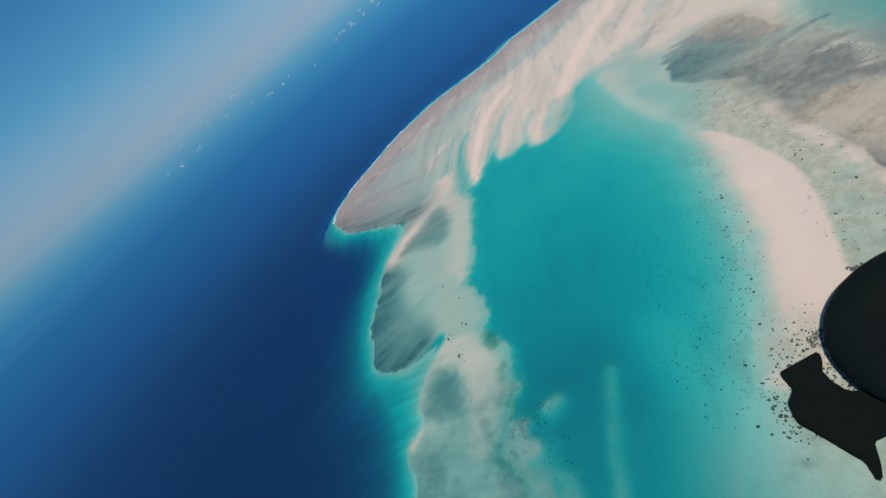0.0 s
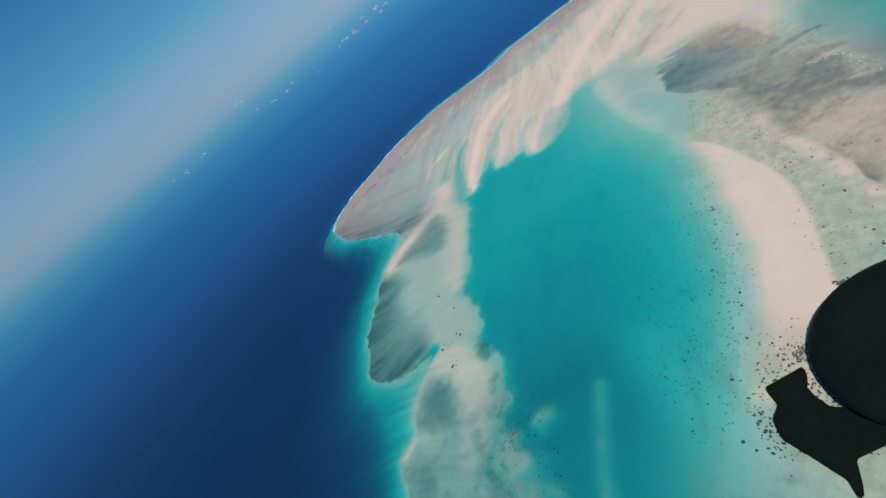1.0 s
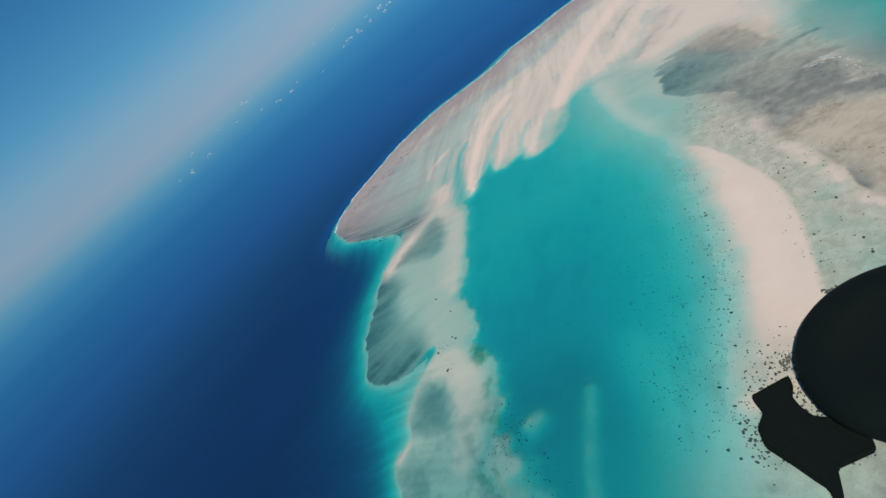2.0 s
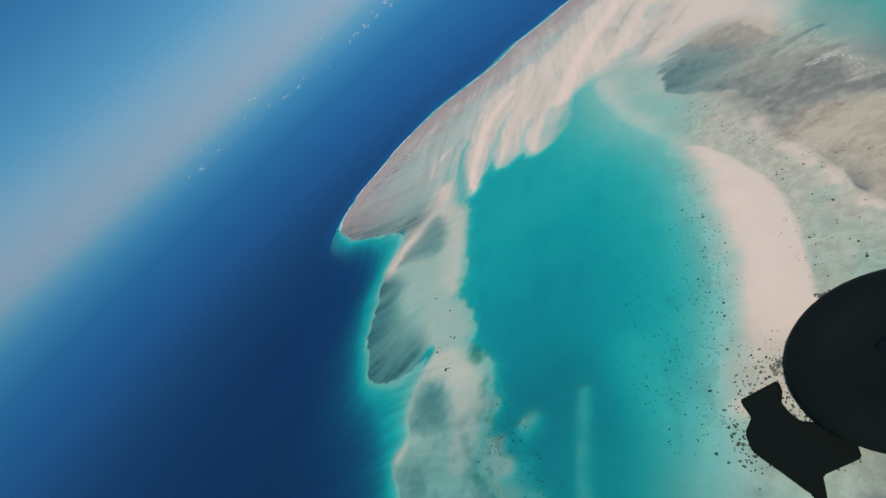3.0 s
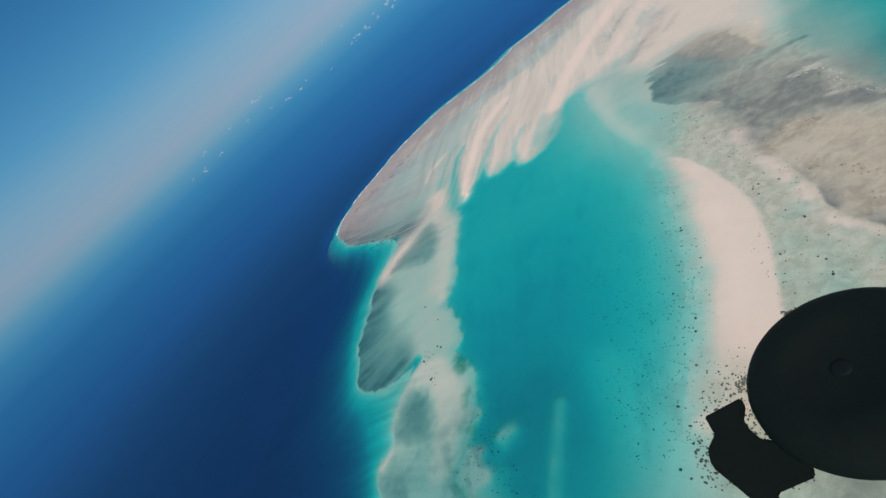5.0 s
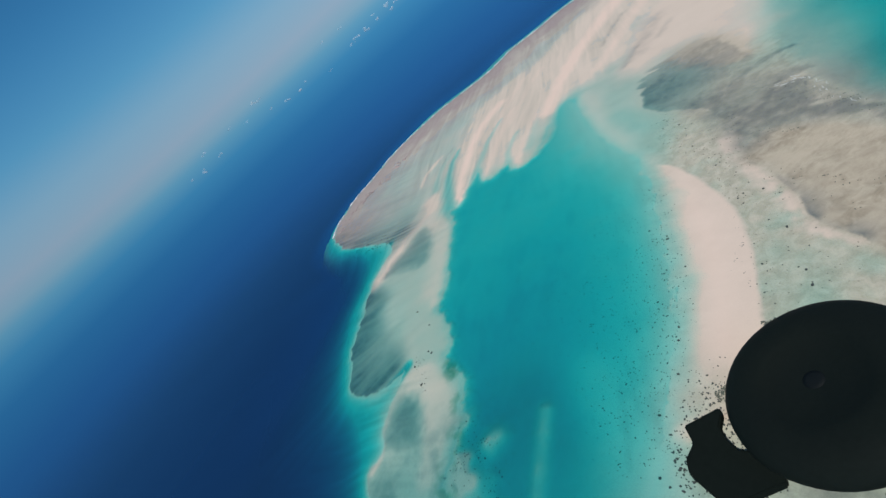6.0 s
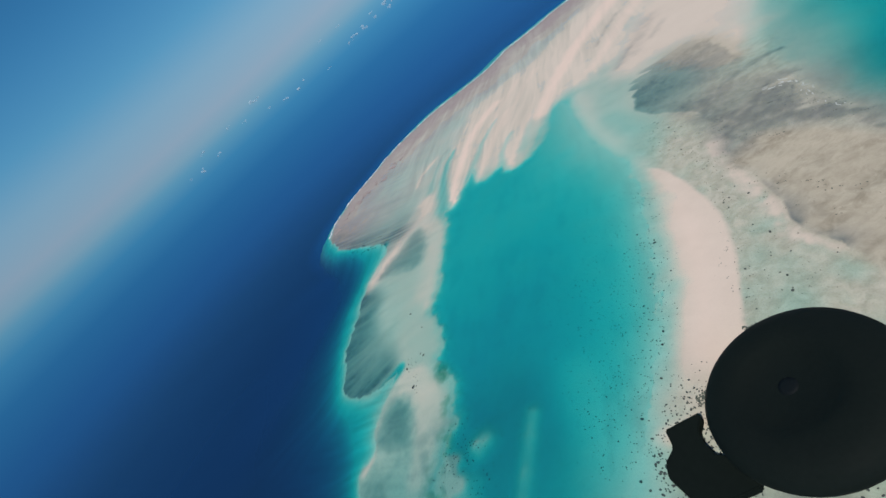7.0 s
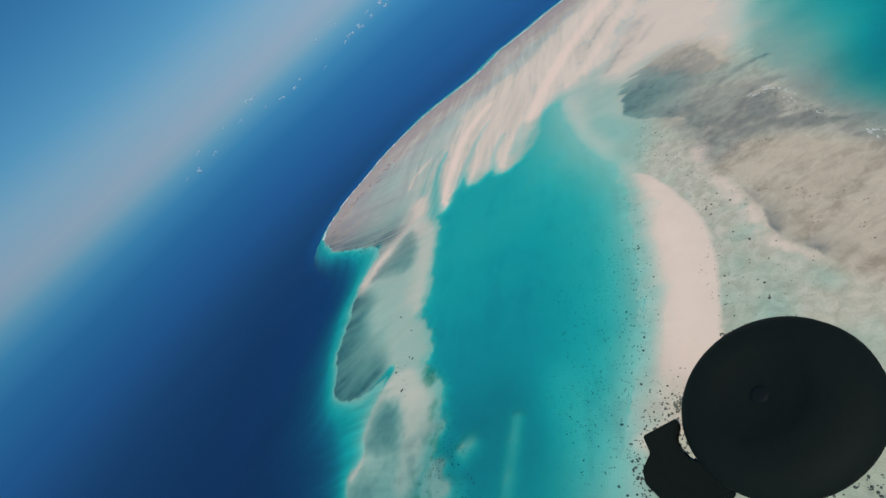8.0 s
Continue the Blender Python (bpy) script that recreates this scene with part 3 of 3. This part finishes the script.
def water_material():
    """Clear sea: light dies away with the depth below, red first; deep water scatters blue back."""
    n = Nodes("sea_water")
    depth = n.attr("depth")
    fade = []
    for k in (0.64, 0.061, 0.042):
        fade.append(n.math("EXPONENT", n.math("MULTIPLY", depth, -k)))
    clear = n.tree.nodes.new("ShaderNodeCombineColor")
    back = n.tree.nodes.new("ShaderNodeCombineColor")
    swell = n.noise(160, 4, 0.5, 20, 3)
    tone = n.math("ADD", n.math("MULTIPLY", swell, 0.35), 0.82)
    for i, (t, deep) in enumerate(zip(fade, (0.0064, 0.0290, 0.079))):
        n.put(t, clear.inputs[i])
        n.put(n.math("MULTIPLY", n.math("SUBTRACT", 1.0, n.math("MULTIPLY", t, t)), n.math("MULTIPLY", tone, deep)), back.inputs[i])
    waves = n.math("ADD", n.noise(5, 4, 0.6, 70, 2.0), n.math("MULTIPLY", n.noise(24, 3, 0.5, 60, 2.5), 1.2))
    normal = n.bump(waves, 0.35, 0.3)
    body = n.tree.nodes.new("ShaderNodeAddShader")
    n.put(n.add("ShaderNodeBsdfTransparent", 0, Color=clear.outputs[0]), body.inputs[0])
    n.put(n.add("ShaderNodeBsdfDiffuse", 0, Color=back.outputs[0]), body.inputs[1])
    gloss = n.add("ShaderNodeBsdfGlossy", 0, Color=(0.2, 0.62, 1.0), Roughness=0.16, Normal=normal)
    top = n.tree.nodes.new("ShaderNodeMixShader")
    n.put(n.math("MULTIPLY", n.add("ShaderNodeFresnel", 0, IOR=1.33, Normal=normal), 0.42), top.inputs[0])
    n.put(body.outputs[0], top.inputs[1])
    n.put(gloss, top.inputs[2])
    return n.thinning(top.outputs[0])


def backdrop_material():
    """Painted distance that glows by itself: hazy sea up to the horizon, then haze that thins out into the open sky."""
    n = Nodes("painted_haze")
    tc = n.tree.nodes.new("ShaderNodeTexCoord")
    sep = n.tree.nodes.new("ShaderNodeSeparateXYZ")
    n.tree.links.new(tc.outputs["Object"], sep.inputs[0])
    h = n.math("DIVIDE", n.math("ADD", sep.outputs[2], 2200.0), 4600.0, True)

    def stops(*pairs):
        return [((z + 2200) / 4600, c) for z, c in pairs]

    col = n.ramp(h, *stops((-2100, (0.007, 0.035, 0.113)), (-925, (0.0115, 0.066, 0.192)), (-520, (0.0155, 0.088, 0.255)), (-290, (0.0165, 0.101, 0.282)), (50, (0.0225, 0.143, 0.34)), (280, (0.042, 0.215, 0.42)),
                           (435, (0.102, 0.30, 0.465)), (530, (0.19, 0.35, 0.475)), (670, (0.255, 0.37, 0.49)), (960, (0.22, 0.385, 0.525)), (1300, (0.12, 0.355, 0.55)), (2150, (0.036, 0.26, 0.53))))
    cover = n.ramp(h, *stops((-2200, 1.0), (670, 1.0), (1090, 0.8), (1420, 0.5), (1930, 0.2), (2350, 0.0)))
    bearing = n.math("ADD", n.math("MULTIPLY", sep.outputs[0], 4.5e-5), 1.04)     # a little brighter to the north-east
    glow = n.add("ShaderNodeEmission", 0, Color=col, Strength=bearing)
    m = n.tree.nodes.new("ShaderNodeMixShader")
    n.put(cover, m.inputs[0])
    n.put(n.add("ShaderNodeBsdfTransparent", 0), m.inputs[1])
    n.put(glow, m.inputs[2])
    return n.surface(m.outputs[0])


def plain_material(name, dark, light, metres, rough=0.8, bump=0.3, metal=0.0, spec=0.5):
    n = Nodes(name)
    grain = n.noise(metres, 5, 0.6)
    wear = n.noise(metres * 9, 3, 0.5)
    col = n.mix(grain, dark, light)
    col = n.mix(0.35, col, n.ramp(wear, (0.3, 0.6), (0.7, 1.0)), "MULTIPLY")
    return n.principled(col, n.ramp(wear, (0.3, rough - 0.08), (0.7, min(1.0, rough + 0.08))), n.bump(grain, bump, metres * 0.2), metal, spec)


GROUND, WATER, PAINTED_HAZE = ground_material(), water_material(), backdrop_material()
CORAL = plain_material("coral_rock", (0.03, 0.04, 0.04), (0.08, 0.09, 0.085), 0.8)
LEAF = plain_material("salt_bush", (0.06, 0.075, 0.06), (0.13, 0.15, 0.12), 0.6)
WAVELET = plain_material("broken_water", (0.40, 0.42, 0.39), (0.62, 0.63, 0.60), 1.5)
FOAM = plain_material("foam", (0.70, 0.72, 0.74), (0.85, 0.86, 0.86), 1.5)
RUBBER = plain_material("black_rubber", (0.004, 0.0072, 0.006), (0.008, 0.012, 0.0105), 3.0, 0.8, 0.15, 0, 0.1)
PLATE = plain_material("black_metal", (0.004, 0.0072, 0.006), (0.008, 0.012, 0.0105), 4.0, 0.88, 0.1, 0, 0.06)
HUB = plain_material("grey_blue_metal", (0.0045, 0.0068, 0.0075), (0.007, 0.01, 0.0115), 4.0, 0.7, 0.1, 0, 0.1)


# ---- ground and water: one sheet each, fine near the shoals and coarse towards the horizon ----
def spaced(lo, hi, first, growth):
    """Distances from lo to hi whose steps grow."""
    out, s = [lo], first
    while out[-1] < hi:
        out.append(out[-1] + s)
        s *= growth
    return out


xs = [-v for v in spaced(394, 4500, 4, 1.22)][::-1] + list(np.arange(-392, 740, 1.8)) + spaced(742, 4500, 4, 1.22)
ys = [-v for v in spaced(164, 4500, 5, 1.22)][::-1] + list(np.arange(-160, -30, 4.0)) + spaced(-28, 2050, 1.4, 1.003)
ys = ys + spaced(ys[-1] + 10, 4650, 12, 1.2)
gx, gy = np.meshgrid(np.array(xs), np.array(ys), indexing="ij")
height, cover = lay_of_the_land(gx.ravel(), gy.ravel())
far_out = np.hypot(gx.ravel() - 75, gy.ravel())
# share of each sheet that gives way to the painted haze behind it
thin = {"ground": step(720, 900, far_out) * step(15, 40, -height), "water": step(750, 2400, far_out) * step(0, 12, -height)}


def sheet(name, z, keep=None):
    nx, ny = len(xs), len(ys)
    index = np.arange(nx * ny).reshape(nx, ny)
    quads = np.stack([index[:-1, :-1], index[1:, :-1], index[1:, 1:], index[:-1, 1:]], -1).reshape(-1, 4)
    if keep is not None:
        quads = quads[keep[quads].any(1)]
    me = bpy.data.meshes.new(name)
    me.vertices.add(nx * ny)
    me.vertices.foreach_set("co", np.stack([gx.ravel(), gy.ravel(), z], -1).astype(np.float32).ravel())
    me.loops.add(quads.size)
    me.loops.foreach_set("vertex_index", quads.astype(np.int32).ravel())
    me.polygons.add(len(quads))
    me.polygons.foreach_set("loop_start", np.arange(0, quads.size, 4, dtype=np.int32))
    me.update(calc_edges=True)
    me.shade_smooth()
    return new(name, me)


ground = tagged(sheet("ground", height), "pale tidal sand flats, bars and lagoon floor with grey weed", "sand flat", kind="structure")
ground.data.materials.append(GROUND)
for key, value in cover.items():
    ground.data.attributes.new(key, "FLOAT", "POINT").data.foreach_set("value", value.astype(np.float32))
water = tagged(sheet("water", np.zeros(len(height)), height < 0.25), "clear sea, turquoise in the lagoon and dark blue offshore", "sea", kind="structure")
water.data.materials.append(WATER)
for ob in (ground, water):
    ob.data.attributes.new("thin", "FLOAT", "POINT").data.foreach_set("value", thin[ob.name].astype(np.float32))
water.data.attributes.new("depth", "FLOAT", "POINT").data.foreach_set("value", np.maximum(-height, 0).astype(np.float32))


# an added ring whose emission stands in for the far haze
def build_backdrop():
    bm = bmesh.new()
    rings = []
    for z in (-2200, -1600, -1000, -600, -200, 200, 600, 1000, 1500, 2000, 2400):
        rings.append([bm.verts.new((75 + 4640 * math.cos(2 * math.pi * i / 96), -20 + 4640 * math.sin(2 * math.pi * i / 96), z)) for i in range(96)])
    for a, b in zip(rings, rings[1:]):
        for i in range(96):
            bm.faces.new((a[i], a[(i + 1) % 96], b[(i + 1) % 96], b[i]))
    return tagged(part("backdrop", bm, PAINTED_HAZE), "glowing backdrop painted as hazy blue distance along the sea horizon", "horizon", kind="structure")


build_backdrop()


# ---- the black wheel with its bracket ----
def lathe(profile, sides=64):
    """A solid of revolution about z from (radius, height) pairs."""
    bm = bmesh.new()
    rings = [[bm.verts.new((r * math.cos(2 * math.pi * i / sides), r * math.sin(2 * math.pi * i / sides), z)) for i in range(sides)] for r, z in profile]
    for a, b in zip(rings, rings[1:]):
        for i in range(sides):
            bm.faces.new((a[i], a[(i + 1) % sides], b[(i + 1) % sides], b[i]))
    bm.faces.new(rings[-1])
    bm.faces.new(rings[0][::-1])
    bmesh.ops.recalc_face_normals(bm, faces=bm.faces)
    return bm


def slab(outline, low, high, bevel=1.0):
    bm = bmesh.new()
    face = bm.faces.new([bm.verts.new((x, y, low)) for x, y in outline])
    top = bmesh.ops.extrude_face_region(bm, geom=[face])
    bmesh.ops.translate(bm, vec=(0, 0, high - low), verts=[v for v in top["geom"] if isinstance(v, bmesh.types.BMVert)])
    bmesh.ops.recalc_face_normals(bm, faces=bm.faces)
    bmesh.ops.bevel(bm, geom=[e for e in bm.edges], offset=bevel, segments=2, affect="EDGES")
    return bm


BRACKET = [(138, 169), (167, 165), (166, 161), (157, 154), (154, 145), (154, 135), (172, 118), (161, 104), (137, 108), (127, 97), (121, 92), (118, 93), (123, 103), (122, 108),
           (120, 123), (117, 140), (122, 149), (134, 155)]
WHEEL_AT, WHEEL_R, WHEEL_LEAN = (218.5, 124.5), 64.0, 0.3


def build_wheel():
    thing = tagged(new("landing_wheel"), "large black rubber wheel with a dark metal bracket", "wheel")
    thing.matrix_world = pose(*WHEEL_AT, -0.5)
    r = WHEEL_R
    axis = Vector((-math.sin(WHEEL_LEAN), math.sin(WHEEL_LEAN), 1)).normalized()
    lean = Matrix.Translation((0, 0, 8.5 + r * math.hypot(axis.x, axis.y))) @ axis.to_track_quat("Z", "Y").to_matrix().to_4x4() @ Matrix.Translation((0, 0, -10))
    profile = [(0.42 * r, 1), (0.80 * r, 0), (0.93 * r, 2), (0.985 * r, 6), (r, 10), (0.975 * r, 15), (0.90 * r, 19), (0.78 * r, 22), (0.62 * r, 23), (0.50 * r, 22), (0.42 * r, 19)]
    hub = [(0.06 * r, 6), (0.418 * r, 4), (0.418 * r, 16), (0.36 * r, 17), (0.33 * r, 13), (0.12 * r, 12), (0.10 * r, 19), (0.06 * r, 19.5)]
    for name, bm, material, label in (("tyre", lathe(profile), RUBBER, ""), ("hub", lathe(hub), HUB, "grey-blue metal hub disc")):
        bm.transform(lean)
        part(name, bm, material, thing, label)
    bm = slab(BRACKET, 0, 9)
    bm.transform(pose(-WHEEL_AT[0], -WHEEL_AT[1], 0))
    part("bracket", bm, PLATE, thing, "dark angular metal bracket", smooth=False)
    return thing


build_wheel()


# ---- coral heads on the lagoon floor and the flats ----
def lump(seed, size=1.0, flat=0.55, rough=0.35, level=2):
    bm = bmesh.new()
    bmesh.ops.create_icosphere(bm, subdivisions=level, radius=size)
    for v in bm.verts:
        p = v.co * (1.6 / size) + Vector((seed * 7.1, seed * 3.3, seed))
        v.co *= 1 + rough * noise.noise(p) + 0.4 * rough * noise.noise(p * 2.7)
        v.co.z *= flat
    return bm


rng = random.Random(11)
heads = []
for k in range(6):
    first = part("coral_head", lump(k + 1, 1.0, 0.6), CORAL)
    heads.append(tagged(first, "dark rounded coral head on pale sand", "coral head", "coral heads in the shallows"))


def ground_at(points):
    p = np.array(points, float)
    return lay_of_the_land(p[:, 0], p[:, 1])[0]


DIM = {(row[0], row[1]) for row in LAGOON_SCATTER}
spots = list(MARKED_HEADS)
sizes = [rng.uniform(0.9, 1.45) * (1.5 if x < -30 and y < 600 else 1) for x, y in spots]
small, small_sizes = [], []
for (ax, ay, bx, by, wide, count, lo, hi) in LAGOON_SCATTER + FLATS_SCATTER:
    for k in range(int(1.5 * count)):
        t, off = rng.random(), rng.gauss(0, wide)
        far = math.hypot(bx - ax, by - ay)
        p = (ax + t * (bx - ax) - off * (by - ay) / far, ay + t * (by - ay) + off * (bx - ax) / far)
        size = (0.74 if (ax, ay) in DIM else 1.0) * (lo + (hi - lo) * rng.random() ** 2.5)
        if size > 0.68 and len(spots) < 260:
            spots.append(p)
            sizes.append(size)
        else:
            small.append(p)
            small_sizes.append(size)


def off_sand(places, scales):
    """Leaves out what would lie on the bare sand spit."""
    p = np.array(places, float)
    bare = lay_of_the_land(p[:, 0], p[:, 1])[1]["clean"] > 0.78
    return [q for q, b in zip(places, bare) if not b], [q for q, b in zip(scales, bare) if not b]


spots, sizes = off_sand(spots, sizes)
small, small_sizes = off_sand(small, small_sizes)
levels = ground_at(spots)
for i, ((x, y), s, z) in enumerate(zip(spots, sizes, levels)):
    m = pose(x, y, z + 0.1 * s, 0, 0, rng.uniform(0, 360)) @ Matrix.Diagonal((s * rng.uniform(0.8, 1.5), s * 0.8, s, 1))
    if i < 6:
        heads[i].matrix_world = m
    else:
        made = copy_thing(heads[i % 6], m)
        made.matrix_world = m


def joined_lumps(name, places, scales, lift, material, variants):
    """Many small lumps in one mesh."""
    co, faces, base = [], [], 0
    shapes = []
    for k in range(variants):
        b = lump(k + 20, 1.0, 0.6, 0.4, 1)
        shapes.append((np.array([v.co[:] for v in b.verts]), [[v.index for v in f.verts] for f in b.faces]))
        b.free()
    for i, ((x, y), s, z) in enumerate(zip(places, scales, ground_at(places))):
        pts, fs = shapes[i % variants]
        turn = rng.uniform(0, 6.28)
        c, sn = math.cos(turn) * s, math.sin(turn) * s
        stretch = rng.uniform(0.8, 1.7)
        px, py = pts[:, 0] * stretch, pts[:, 1]
        co.append(np.stack([x + c * px - sn * py, y + sn * px + c * py, z + lift * s + pts[:, 2] * s], -1))
        faces += [[j + base for j in f] for f in fs]
        base += len(pts)
    me = bpy.data.meshes.new(name)
    me.from_pydata(np.concatenate(co).tolist(), [], faces)
    me.materials.append(material)
    me.shade_smooth()
    return new(name, me)


tagged(joined_lumps("coral_rubble", small, small_sizes, 0.15, CORAL, 5), "scattered small dark coral lumps on the sand", "coral rubble", kind="stuff")


# ---- salt bushes and weed-grown reef on the east flats ----
def strewn(outline, count, lo, hi):
    """Places and sizes for clumps inside an outline."""
    xs_, ys_ = [p[0] for p in outline], [p[1] for p in outline]
    places, scales = [], []
    while len(places) < count:
        x, y = rng.uniform(min(xs_), max(xs_)), rng.uniform(min(ys_), max(ys_))
        if inside(np.array([x]), np.array([y]), outline)[0] and noise.noise(Vector((x * 0.16, y * 0.16, 4))) > rng.uniform(-0.5, 0.25):
            places.append((x, y))
            scales.append(lo + (hi - lo) * rng.random() ** 2)
    return places, scales


places, scales = strewn(THICKET, 430, 0.28, 0.75)
tagged(joined_lumps("salt_bush_thicket", places, scales, 0.3, LEAF, 5), "grey-green thicket of low salt bushes on wet sand", "thicket", kind="stuff")
places, scales = strewn(REEF, 260, 0.3, 0.9)
for (ax, ay), (bx, by) in zip(REEF_EDGE, REEF_EDGE[1:]):
    for _ in range(28):
        t = rng.random()
        places.append((ax + t * (bx - ax) + rng.gauss(0, 1.2), ay + t * (by - ay) + rng.gauss(0, 1.2)))
        scales.append(rng.uniform(0.4, 1.1))
for line, count, big in WEED_ROWS:
    for _ in range(count):
        k = rng.randrange(len(line) - 1)
        (ax, ay), (bx, by) = line[k], line[k + 1]
        t = rng.random()
        cx, cy = ax + t * (bx - ax) + rng.gauss(0, 9), ay + t * (by - ay) + rng.gauss(0, 9)
        for _ in range(rng.randrange(2, 7)):
            off = big * rng.gauss(0, 2.6)
            places.append((cx + off, cy - 0.7 * off + rng.gauss(0, 0.5)))
            scales.append(big * rng.uniform(0.22, 0.6))
tagged(joined_lumps("reef_weed", places, scales, 0.2, LEAF, 5), "dark weed clumps on a low reef and muddy flats", "reef weed", kind="stuff")


# ---- weathered rocks on the seaward side of the sandbank ----
PINK_ROCK = plain_material("pale_pink_rock", (0.26, 0.185, 0.18), (0.52, 0.42, 0.40), 3.0)
rock = tagged(part("rock", lump(41, 1.0, 0.5, 0.5), PINK_ROCK), "pale pink weathered rock on the grey sandbank", "rock", "rocks on the sandbank")
rocks = []
for (ax, ay), count, wide in ROCKS:
    for _ in range(count):
        rocks.append((ax + rng.gauss(0, wide), ay + rng.gauss(0, wide)))
for i, ((x, y), z) in enumerate(zip(rocks, ground_at(rocks))):
    s = rng.uniform(2.4, 5.4)
    m = pose(x, y, max(z, -0.2) + 0.15 * s, 0, 0, rng.uniform(0, 360)) @ Matrix.Diagonal((s * rng.uniform(1.0, 2.2), s, s * 0.6, 1))
    if i:
        made = copy_thing(rock, m)
        made.matrix_world = m
    else:
        rock.matrix_world = m


# ---- surf along the seaward edge of the bar ----
def build_surf():
    bm = bmesh.new()
    line = [p for p in SEA_LINE if p[1] > 1108 and p[0] < 1330]
    r = random.Random(8)
    for (ax, ay), (bx, by) in zip(line, line[1:]):
        far = math.hypot(bx - ax, by - ay)
        ux, uy = (bx - ax) / far, (by - ay) / far
        for k in range(int(far / 3)):
            if noise.noise(Vector((ax * 0.02 + k * 0.11, ay * 0.02, 0))) < -0.18:
                continue
            t, off = r.random() * far, r.gauss(5, 2)
            long, wide = r.uniform(4, 11), r.uniform(1.2, 3.2)
            cx, cy = ax + t * ux + off * uy, ay + t * uy - off * ux
            ring = []
            for j in range(8):
                a = j * math.pi / 4
                p, q = long * math.cos(a) * r.uniform(0.7, 1.1), wide * math.sin(a) * r.uniform(0.7, 1.1)
                ring.append(bm.verts.new((cx + p * ux + q * uy, cy + p * uy - q * ux, 0.4 + r.uniform(0, 0.15))))
            peak = bm.verts.new((cx, cy, 1.0))
            for j in range(8):
                bm.faces.new((ring[j], ring[(j + 1) % 8], peak))
    bmesh.ops.recalc_face_normals(bm, faces=bm.faces)
    return tagged(part("surf", bm, FOAM), "thin white line of surf along the sandbank", "surf", kind="stuff")


build_surf()


# ---- wavelets breaking on the weedy edge of the far lagoon ----
def build_wavelets():
    bm = bmesh.new()
    r = random.Random(21)
    for line, count in WAVELETS:
        for _ in range(count):
            k = r.randrange(len(line) - 1)
            (ax, ay), (bx, by) = line[k], line[k + 1]
            t = r.random()
            cx, cy, turn = ax + t * (bx - ax) + r.gauss(0, 3), ay + t * (by - ay) + r.gauss(0, 3), math.atan2(by - ay, bx - ax) + r.gauss(0, 0.45)
            long, wide = r.uniform(1.0, 5.0), r.uniform(0.35, 0.9)
            c, sn = math.cos(turn), math.sin(turn)
            rows = []
            for j in range(6):
                u = -1 + 2 * j / 5
                bend, w = 0.2 * long * u * u + 0.12 * long * math.sin(5 * u + cx), wide * (1.05 - u * u)
                rows.append([bm.verts.new((cx + c * long * u - sn * (bend + q), cy + sn * long * u + c * (bend + q), h)) for q, h in ((-w, 0.02), (0, 0.3), (w, 0.02))])
            for p, q in zip(rows, rows[1:]):
                for j in range(2):
                    bm.faces.new((p[j], q[j], q[j + 1], p[j + 1]))
    return tagged(part("wavelets", bm, WAVELET), "small white wavelets breaking over shallow weed", "wavelets", kind="stuff")


build_wavelets()


# ---- low clouds far out over the sea ----
def cloud_material():
    """Pale vapour, lit from all round."""
    n = Nodes("cloud")
    tint = n.mix(n.noise(20, 3, 0.5), (0.74, 0.82, 0.88), (0.88, 0.93, 0.95))
    both = n.tree.nodes.new("ShaderNodeMixShader")
    n.put(0.2, both.inputs[0])
    n.put(n.add("ShaderNodeBsdfDiffuse", 0, Color=tint), both.inputs[1])
    n.put(n.add("ShaderNodeBsdfTranslucent", 0, Color=tint), both.inputs[2])
    veil = n.tree.nodes.new("ShaderNodeMixShader")
    n.put(0.22, veil.inputs[0])
    n.put(n.add("ShaderNodeBsdfTransparent", 0), veil.inputs[1])
    n.put(both.outputs[0], veil.inputs[2])
    return n.surface(veil.outputs[0])


CLOUD = cloud_material()


def build_cloud(x, y, z, size, seed):
    """A loose cluster of billows."""
    r = random.Random(seed)
    thing = tagged(new("cloud"), "small white fair-weather cloud low over the sea", "cloud", "clouds along the horizon")
    thing.matrix_world = pose(x, y, z)
    for _ in range(4):
        bm = lump(r.random() * 50, size * r.uniform(0.3, 0.55), 0.6, 0.3, 3)
        bm.transform(pose(r.gauss(0, 0.7) * size, r.gauss(0, 0.25) * size, r.gauss(0, 0.2) * size, 0, 0, r.uniform(0, 360)))
        part("billow", bm, CLOUD, thing)
    return thing


for i, (x, y, z, s) in enumerate(CLOUDS):
    build_cloud(x, y, z, 1.9 * s, i + 3)
